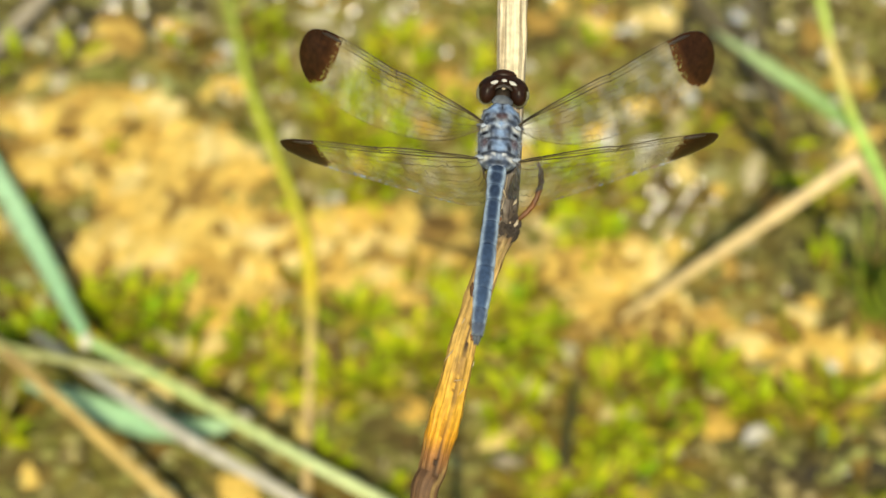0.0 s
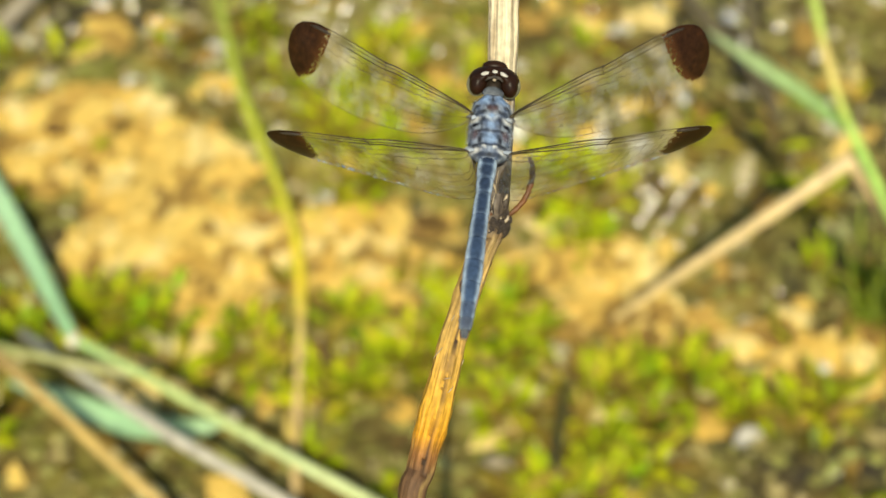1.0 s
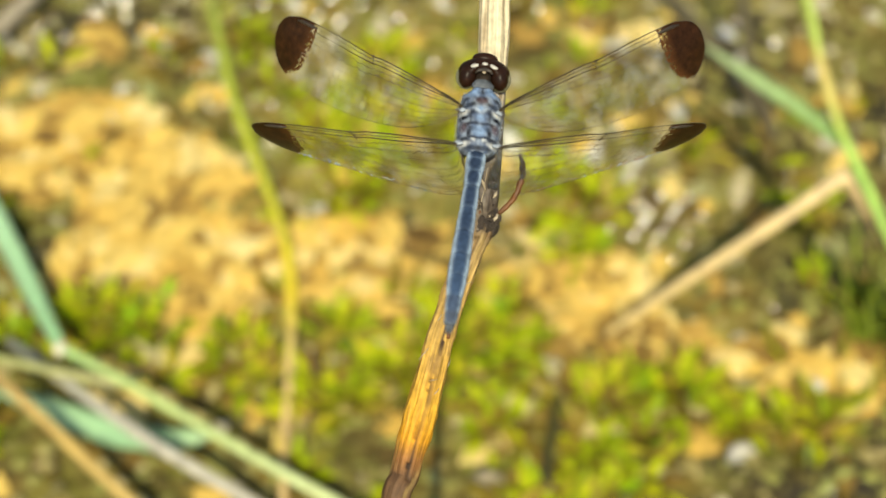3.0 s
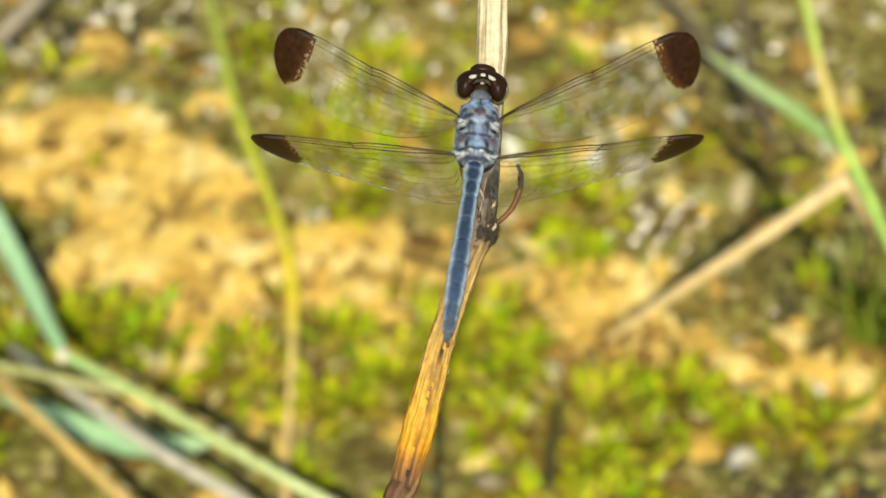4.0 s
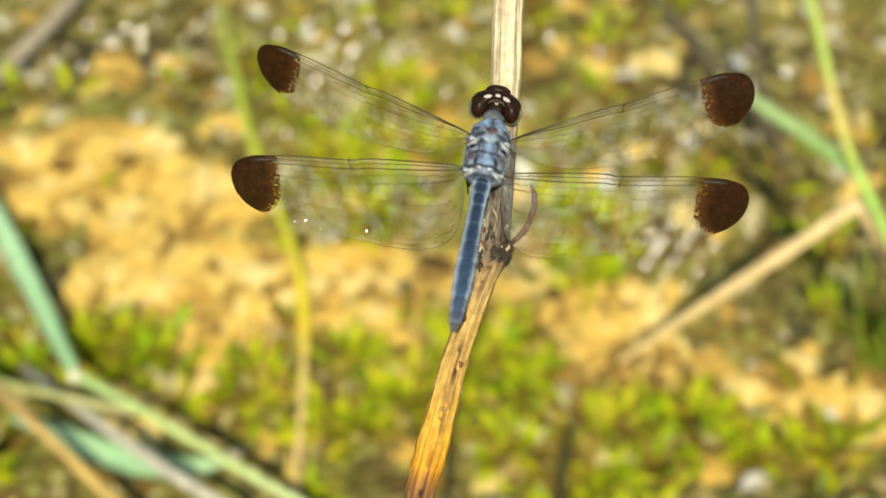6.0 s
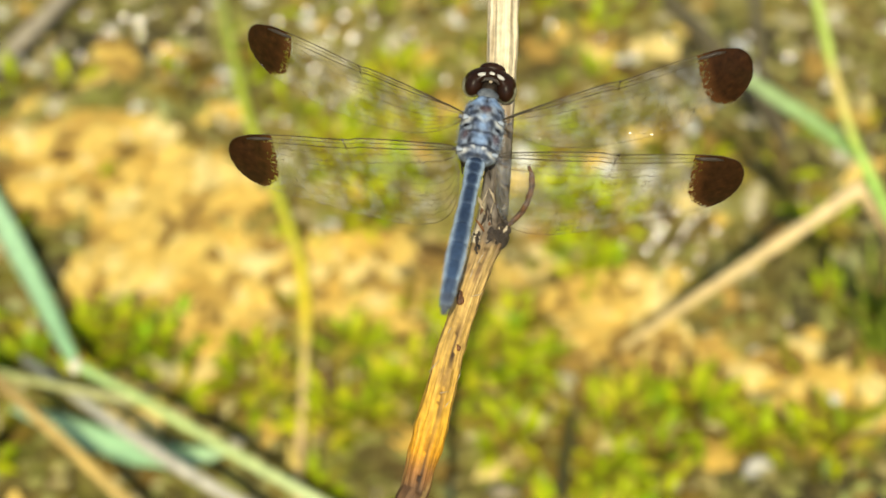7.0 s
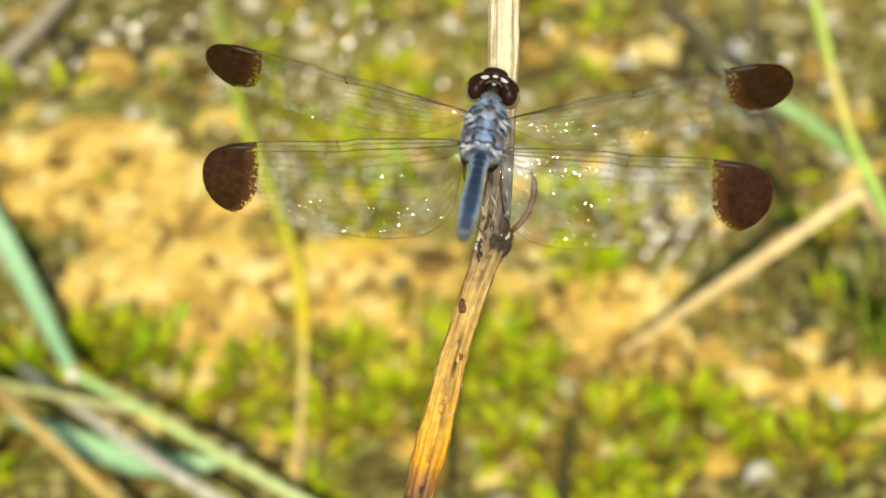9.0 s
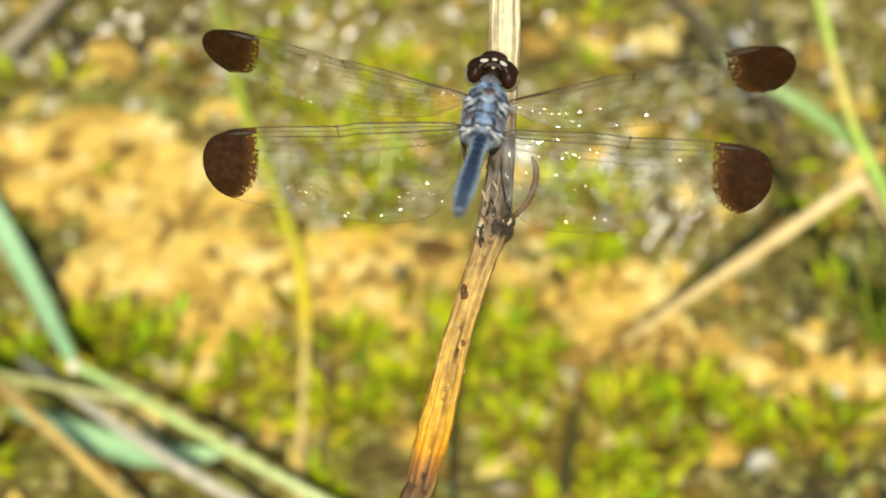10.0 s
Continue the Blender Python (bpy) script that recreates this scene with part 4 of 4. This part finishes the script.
def shell(stations, sides, tone):
    """A lofted body: rows of y, half width, half height, middle height in mm; tone(y, a, share) gives its colour."""
    bm = bmesh.new()
    layer = tone_layer(bm)
    rings = []
    for y, w, h, z in stations:
        ring = []
        for k in range(sides):
            a = 2 * math.pi * k / sides
            v = bm.verts.new((w * math.sin(a) / 1000, y / 1000, (z + h * math.cos(a)) / 1000))
            v[layer] = (*tone(y, a), 1)
            ring.append(v)
        rings.append(ring)
    for a, b in zip(rings, rings[1:]):
        for k in range(sides):
            bm.faces.new((a[k], b[k], b[(k + 1) % sides], a[(k + 1) % sides]))
    bm.faces.new(rings[0])
    bm.faces.new(rings[-1][::-1])
    return bm


def dense(rows, count):
    ys = np.linspace(rows[0][0], rows[-1][0], count)
    ordered = sorted(rows)
    return [(float(y), *along(ordered, y)) for y in ys]


def dragonfly():
    root = new("dragonfly")

    def back(y, a):
        """The thorax: powdery blue with dark sutures and rusty hollows."""
        a = abs((a + math.pi) % (2 * math.pi) - math.pi)
        x = math.sin(a)
        n = noise.noise((x * 2.2, y * 1.1, 4.0))
        n += 0.5 * noise.noise((x * 7, y * 3.4, 1.0))
        tone = Vector(BLUE).lerp(Vector(PALE), min(max(0.42 + n * 1.3, 0), 1))
        tone = tone.lerp(Vector(INK), min(max(noise.noise((x * 3.4, y * 2.3, 9.0)) * 2.4 - 0.25, 0), 0.75))
        for cy, cx, ry, rx, to in (
                (2.0, 0.48, 0.5, 0.34, SKY), (2.1, 0.0, 0.7, 0.06, INK), (1.15, 0.0, 0.32, 0.26, RUST), (1.4, 0.74, 0.2, 0.16, INK), (0.85, 0.5, 0.16, 0.3, INK),
                (0.36, 0.78, 0.26, 0.26, FROST), (0.58, 0.0, 0.22, 0.12, SKY), (0.22, 0.32, 0.2, 0.11, INK), (-0.1, 0.75, 0.16, 0.24, INK), (-0.2, 0.0, 0.3, 0.17, SKY),
                (-0.65, 0.3, 0.14, 0.3, INK), (-0.85, 0.74, 0.42, 0.2, RUST), (-1.2, 0.0, 0.42, 0.32, SKY), (-1.3, 0.5, 0.3, 0.1, INK), (-1.72, 0.45, 0.17, 0.6, INK),
                (-1.92, 0.26, 0.14, 0.10, FROST), (-2.16, 0.72, 0.2, 0.34, FROST), (-2.5, 0.3, 0.18, 0.7, INK)):
            d = ((y - cy) / ry) ** 2 + ((x - cx) / rx) ** 2
            tone = tone.lerp(Vector(to), (0.8 + 0.4 * n) * math.exp(-d * d))
        return tone.lerp(Vector(PALE), 0.5 * max(0, math.sin(a) - 0.8) * 3) if a < 1.9 else Vector((0.12, 0.12, 0.13))

    thorax = shell(dense([(2.75, 0.55, 0.6, -0.1), (2.5, 0.95, 0.95, -0.1), (1.9, 1.45, 1.4, -0.1), (1.1, 1.65, 1.7, -0.15), (0.2, 1.66, 1.65, -0.25),
                          (-0.8, 1.62, 1.6, -0.3), (-1.8, 1.58, 1.45, -0.2), (-2.4, 1.3, 1.15, 0.0), (-2.75, 0.8, 0.7, 0.2)], 72), 56, back)
    layer = tone_layer(thorax)
    for v in thorax.verts:
        x, y = v.co.x * 1000, v.co.y * 1000
        if v.co.z > 0:
            crease = -0.15 * math.exp(-((y - 0.75) / 0.18) ** 2) - 0.13 * math.exp(-((y + 1.6) / 0.15) ** 2) + 0.14 * math.exp(-((abs(x) - 0.55) / 0.25) ** 2)
            crease += 0.12 * noise.noise((x * 1.6, y * 1.6, 2.0)) + 0.05 * noise.noise((x * 5, y * 5, 6.0))
            v.co.z += crease / 1000
    part("thorax", thorax, BODY, root, "powdery blue thorax with dark hollows")
    bm = bmesh.new()
    rnd = random.Random(17)
    for _ in range(420):
        y, a = rnd.uniform(-2.2, 2.5), rnd.choice((-1, 1)) * rnd.gauss(1.45, 0.35)
        w, h, z = along([(-2.4, 1.3, 1.15, 0.0), (-1.8, 1.58, 1.45, -0.2), (0.2, 1.66, 1.65, -0.25), (1.9, 1.45, 1.4, -0.1), (2.5, 0.95, 0.95, -0.1)], y)
        foot = Vector((w * math.sin(a), y, z + h * math.cos(a))) * 0.985
        out = Vector((math.sin(a), rnd.gauss(0.1, 0.35), math.cos(a))).normalized() * rnd.uniform(0.12, 0.34)
        tube(bm, [foot / 1000, (foot + out * 0.6) / 1000, (foot + out) / 1000], [0.000012, 0.000009, 0.000004], 3)
    part("hair", bm, PLATE, root, "fine pale hairs on the flanks")
    # head: one dark helmet, hollow behind, its eyes swept back at the sides
    bm = bmesh.new()
    blob(bm, (0, 0, 0), (0.00196, 0.00126, 0.00122), 1.0, 0.02, 5, 300)
    for v in bm.verts:
        x, y = v.co.x * 1000, v.co.y * 1000
        if y < 0:
            v.co.y *= 1 - 0.80 * math.exp(-(x / 0.9) ** 4)
        else:
            v.co.y *= 1 - 0.12 * min(abs(x) / 1.1, 1) ** 1.5
        if v.co.z > 0:
            v.co.z -= 0.00016 * math.exp(-((y + 0.2) / 0.1) ** 2) * math.exp(-(x / 0.9) ** 4)
    head = part("head", bm, EYE, root, "wide dark brown head")
    head.location = (0, 0.00415, 0.0001)
    for s in (-1, 1):
        bm = bmesh.new()
        blob(bm, (0, 0, 0), (0.00072, 0.00108, 0.00095), s * 2.0, 0.02, 4, 300)
        eye = part("eye", bm, EYE, head, "glossy dark brown compound eye")
        eye.location = (s * 0.00118, -0.00024, -0.00006)
        eye.rotation_euler = (0, 0, s * 0.22)
    for x, y, w, turn in ((-0.72, -0.02, 0.34, 0.35), (-0.03, 0.13, 0.22, 0.0), (0.68, -0.02, 0.34, -0.42)):
        bm = bmesh.new()
        blob(bm, (0, 0, 0), (w / 1000, 0.00014, 0.00014), x, 0.25, 3, 2500)
        spot = part("face_spot", bm, FACE, head, "pale spot on the brow")
        spot.location = (x / 1000, y / 1000, 0.00119 - 0.00012 * abs(x))
        spot.rotation_euler = (0, 0, turn)
    bm = bmesh.new()
    blob(bm, (0, 0.00088, 0.00044), (0.00100, 0.00052, 0.00062), 3.0, 0.05, 4)
    part("brow", bm, EYE, head, "dark domed brow")
    bm = bmesh.new()
    tube(bm, [Vector(q) / 1000 for q in ((-0.66, -0.56, 0.95), (-0.42, -0.36, 1.08), (0, -0.28, 1.12), (0.42, -0.36, 1.08), (0.66, -0.56, 0.95))], [0.00008, 0.00013, 0.00015, 0.00013, 0.00008], 10)
    part("nape", bm, LEG, head, "dark ridge at the nape")
    bm = bmesh.new()
    blob(bm, (0, -0.00046, 0.00098), (0.00016, 0.0001, 0.00014), 5.0, 0.2, 3)
    part("crown", bm, STRAWY, head, "small tan lobe on the crown")
    for s in (-1, 1):
        bm = bmesh.new()
        blob(bm, (s * 0.00130, -0.00028, -0.00030), (0.00080, 0.00102, 0.00080), s * 4.0, 0.03, 3)
        part("eye_rim", bm, RIM, head, "pale olive lower rim of the eye")
    bm = bmesh.new()
    tube(bm, [Vector((0, 0.0025, 0)), Vector((0, 0.0031, 0.0001)), Vector((0, 0.0040, 0.0001))], [0.0007, 0.0006, 0.0006], 16)
    part("neck", bm, LEG, root, "short dark neck")
    bm = bmesh.new()
    blob(bm, (0, 0.00285, 0.00038), (0.00084, 0.00062, 0.00042), 2.0, 0.2, 4, 1800)
    part("collar", bm, COLLAR, root, "pale blue-grey collar behind the head")
    # abdomen, ten rings, its root at the back of the thorax
    ends = [0, 0.8, 1.9, 3.2, 5.2, 7.2, 9.1, 10.9, 12.5, 13.7, 14.5]
    half = [(0, 0.74), (0.8, 0.82), (1.6, 0.74), (3.2, 0.64), (5.2, 0.68), (7.2, 0.72), (9.1, 0.78), (10.9, 0.76), (12.5, 0.62), (13.7, 0.55), (14.5, 0.46)]
    first = None
    for n, (a0, a1) in enumerate(zip(ends, ends[1:])):
        def skin(y, a, a0=a0, a1=a1, n=n):
            a = abs((a + math.pi) % (2 * math.pi) - math.pi)
            f = (-y - a0) / (a1 - a0)
            tone = Vector((0.20, 0.29, 0.45)).lerp(Vector((0.43, 0.55, 0.72)), min(max((a - 0.6) / 0.35, 0), 1))
            inside = min(max(f, 0), 1)
            wide = 0.66 * (0.72 + 0.36 * math.sin(math.pi * inside)) if n < 3 else 0.66 * (0.93 + 0.10 * math.sin(math.pi * inside)) * (1.0 if n < 8 else 1.2)
            dark = 1 / (1 + math.exp((a - wide) * 12)) * min(1, max(0.75 if n < 4 else 0.95, f * 6)) * min(1, max(0.75 if n < 4 else 0.95, (1.0 - f) * 11))
            deep = Vector((0.014, 0.027, 0.065)).lerp(Vector((0.045, 0.085, 0.18)), min(max((a0 - 3) / 9, 0), 1))
            tone = tone.lerp(deep, dark * 0.94)
            if n > 7:
                tone = tone.lerp(Vector((0.10, 0.11, 0.14)), 0.3 * (n - 7))
            return tone if a < 1.9 else Vector((0.07, 0.08, 0.09))
        rows = []
        for i in range(13):
            f = i / 12
            y = a0 + (a1 - a0) * f
            w = 0.88 * along(half, y)[0] * (1 + 0.05 * math.sin(math.pi * f) - 0.04 * math.exp(-((f - 1) / 0.06) ** 2))
            sag = -0.0042 * y * y * 0.6
            rows.append((-y - (0.03 if i == 12 else 0), w, w * 0.9, sag))
        mesh = shell(rows, 36, skin)
        if first is None:
            first = part("abdomen", mesh, BODY, root, "slim powdery blue abdomen with dark back stripe")
            first.location = (0, -0.0026, 0.0003)
        else:
            part("segment", mesh, BODY, first)
    for s in (-1, 1):
        bm = bmesh.new()
        tube(bm, [Vector((s * 0.0001, -0.0142, -0.0006)), Vector((s * 0.00014, -0.0147, -0.0006)), Vector((s * 0.0001, -0.0152, -0.00065))], [0.00018, 0.00017, 0.00008], 8)
        part("tail_clasp", bm, COLLAR, first, "small pale tail appendage")
    # legs that grip the reed
    for s in (-1, 1):
        for n, (y0, y1, y2, out) in enumerate(((1.9, 2.6, 1.6, 1.3), (0.9, 0.4, -0.6, 1.5), (-0.4, -0.9, -1.0, 1.4))):
            bm = bmesh.new()
            tube(bm, [Vector(q) / 1000 for q in ((s * 0.7, y0, -1.3), (s * out, y1, -1.0 - 0.5 * n), (s * 1.05, y2, -2.5 - 0.5 * n), (s * 0.8, y2 - 0.9, -2.9 - 0.5 * n))],
                 [0.00022, 0.00016, 0.00011, 0.00005], 8)
            part("leg", bm, LEG, root, "thin dark spiny leg")
    # pale plates where the wings are hinged
    for s in (-1, 1):
        for y, z in ((0.42, 1.12), (-2.18, 0.92)):
            bm = bmesh.new()
            blob(bm, (0, 0, 0), (0.00052, 0.00017, 0.00016), y, 0.35, 3, 2000)
            plate = part("wing_hinge", bm, PLATE, root, "pale plate at the wing base")
            plate.location = (s * 0.00148, y / 1000, z / 1000)
            plate.rotation_euler = (0, s * 0.5, s * 0.15)
    wings = [wing(name, lead, trail, side, root, base) for name, lead, trail, side, base in (
        ("forewing", FORE_LEAD, FORE_TRAIL, -1, (-1.5, 0.3, 1.3)), ("hindwing", HIND_LEAD, HIND_TRAIL, -1, (-1.5, -2.45, 1.1)),
        ("forewing", FORE_LEAD, FORE_TRAIL, 1, (1.5, 0.3, 1.3)), ("hindwing", HIND_LEAD, HIND_TRAIL, 1, (1.5, -2.45, 1.1)))]
    tagged(root, "powder-blue dragonfly with dark wing tips, perched on the reed", "dragonfly")
    return root, first, wings


def motions():
    def placed(ob, rows):
        base = ob.location.copy()
        walk(ob, [(t, Matrix.Translation(base) @ pose(0, 0, 0, a, b, c)) for t, a, b, c in rows])

    walk(insect, [(t, LEAN @ pose(u / 1000, v / 1000, w / 1000, a, b, c)) for t, u, v, w, a, b, c in (
        (0, 4.39, 8.64, 0.3, -18.9, -0, -5),
        (2.5, 4.37, 8.91, 0.3, -19, -0, -4.7),
        (4.5, 4.3, 8.95, 0.3, -18.3, -0, -5.1),
        (4.9, 4.01, 8.89, 0.31, -16.8, -0, -5.3),
        (5, 4.5, 9.38, 0.3, -22.6, -0, -16.2),
        (5.2, 3.92, 9.34, 0.3, -24.3, -0, -11.6),
        (5.5, 3.92, 9.34, 0.3, -24.3, -0, -11.6),
        (6.2, 4.04, 9.01, 0.31, -19.6, -0, -9.6),
        (7.5, 3.76, 9.25, 0.31, -20.1, -0, -10.8),
        (8.7, 3.79, 9.17, 0.31, -20.2, -0, -11.2),
        (8.8, 4.27, 9.58, 0.3, -30, -0, -11.4),
        (9, 4, 9.54, 0.3, -29, -0, -10.9),
        (10, 3.89, 9.67, 0.3, -29.6, -0, -10.4),
    )])
    placed(abdomen, (
        (0, -13.1, 0, -2.6),
        (2.5, -13.8, 0, -3.7),
        (4.5, -14.7, 0, -3.4),
        (4.9, -19.4, 0, -4.2),
        (5, -25.5, 0, 1.1),
        (5.2, -17.7, 0, -0.7),
        (5.5, -17.7, 0, -0.7),
        (6.2, -26.6, 0, -0.5),
        (7.5, -23.4, 0, -1.4),
        (8.7, -28.6, 0, 1),
        (8.8, -38.8, 0, 1.9),
        (9, -37.9, 0, -1),
        (10, -38.3, 0, -3.2),
    ))
    placed(wings[0], (
        (0, 40, -20.2, -35.2),
        (2.5, 40, -21.6, -35),
        (4.5, 40, -21.6, -34.1),
        (4.9, 40, -21.2, -33.2),
        (5, 37.9, -13.4, -26.1),
        (5.2, 68.6, -12.8, -20.2),
        (5.5, 68.6, -12.8, -20.2),
        (6.2, 63.6, -12.9, -21.4),
        (7.5, 64.3, -13.6, -20.2),
        (8.7, 64.6, -14.4, -20.3),
        (8.8, 82.4, -5, -8.5),
        (9, 80.1, -1, -5.9),
        (10, 80.8, -0.4, -5.6),
    ))
    placed(wings[1], (
        (0, 85.5, -27.7, -12.5),
        (2.5, 85.5, -27.4, -13),
        (4.5, 85.5, -27.5, -11.6),
        (4.9, 85.5, -27.1, -10.5),
        (5, 51.1, -13.5, 0.9),
        (5.2, 55.5, -21.2, -1.6),
        (5.5, 55.5, -21.2, -1.6),
        (6.2, 50.3, -20, -0.8),
        (7.5, 65.4, -23.9, -3),
        (8.7, 65.9, -25.3, -3.2),
        (8.8, 44.5, -14.6, 3.4),
        (9, 42.5, -14.7, 4.1),
        (10, 43.3, -15.2, 3.5),
    ))
    placed(wings[2], (
        (0, 33, 11.9, 39.4),
        (2.5, 33, 12.2, 38.5),
        (4.5, 33, 12.5, 38.7),
        (4.9, 33, 12.1, 38.6),
        (5, 48.2, 1.7, 28.9),
        (5.2, 50.2, -3.6, 29.8),
        (5.5, 50.2, -3.6, 29.8),
        (6.2, 46.1, -1.4, 29.4),
        (7.5, 46.4, -2.2, 29.9),
        (8.7, 46.5, -5.1, 28.6),
        (8.8, 73, -10.6, 20.8),
        (9, 74, -21.8, 12.5),
        (10, 75.5, -23, 10.3),
    ))
    placed(wings[3], (
        (0, 84, 19.3, 21.5),
        (2.5, 84, 19.7, 21.7),
        (4.5, 84, 19.3, 20.8),
        (4.9, 84, 19.6, 20.1),
        (5, 42.5, 12.8, 13.8),
        (5.2, 55.9, 5.8, 13),
        (5.5, 55.9, 5.8, 13),
        (6.2, 52.2, 6.5, 13.1),
        (7.5, 61.7, 7.6, 14.4),
        (8.7, 61.6, 5, 13.3),
        (8.8, 45.9, -1.3, 10),
        (9, 44.9, -2.8, 7.2),
        (10, 45.7, -1.7, 7.2),
    ))


ground()
perch()
plants()
insect, abdomen, wings = dragonfly()
tuft()
herbs()
pebbles()
dead_leaves()
drops()
cover_ground()
motions()
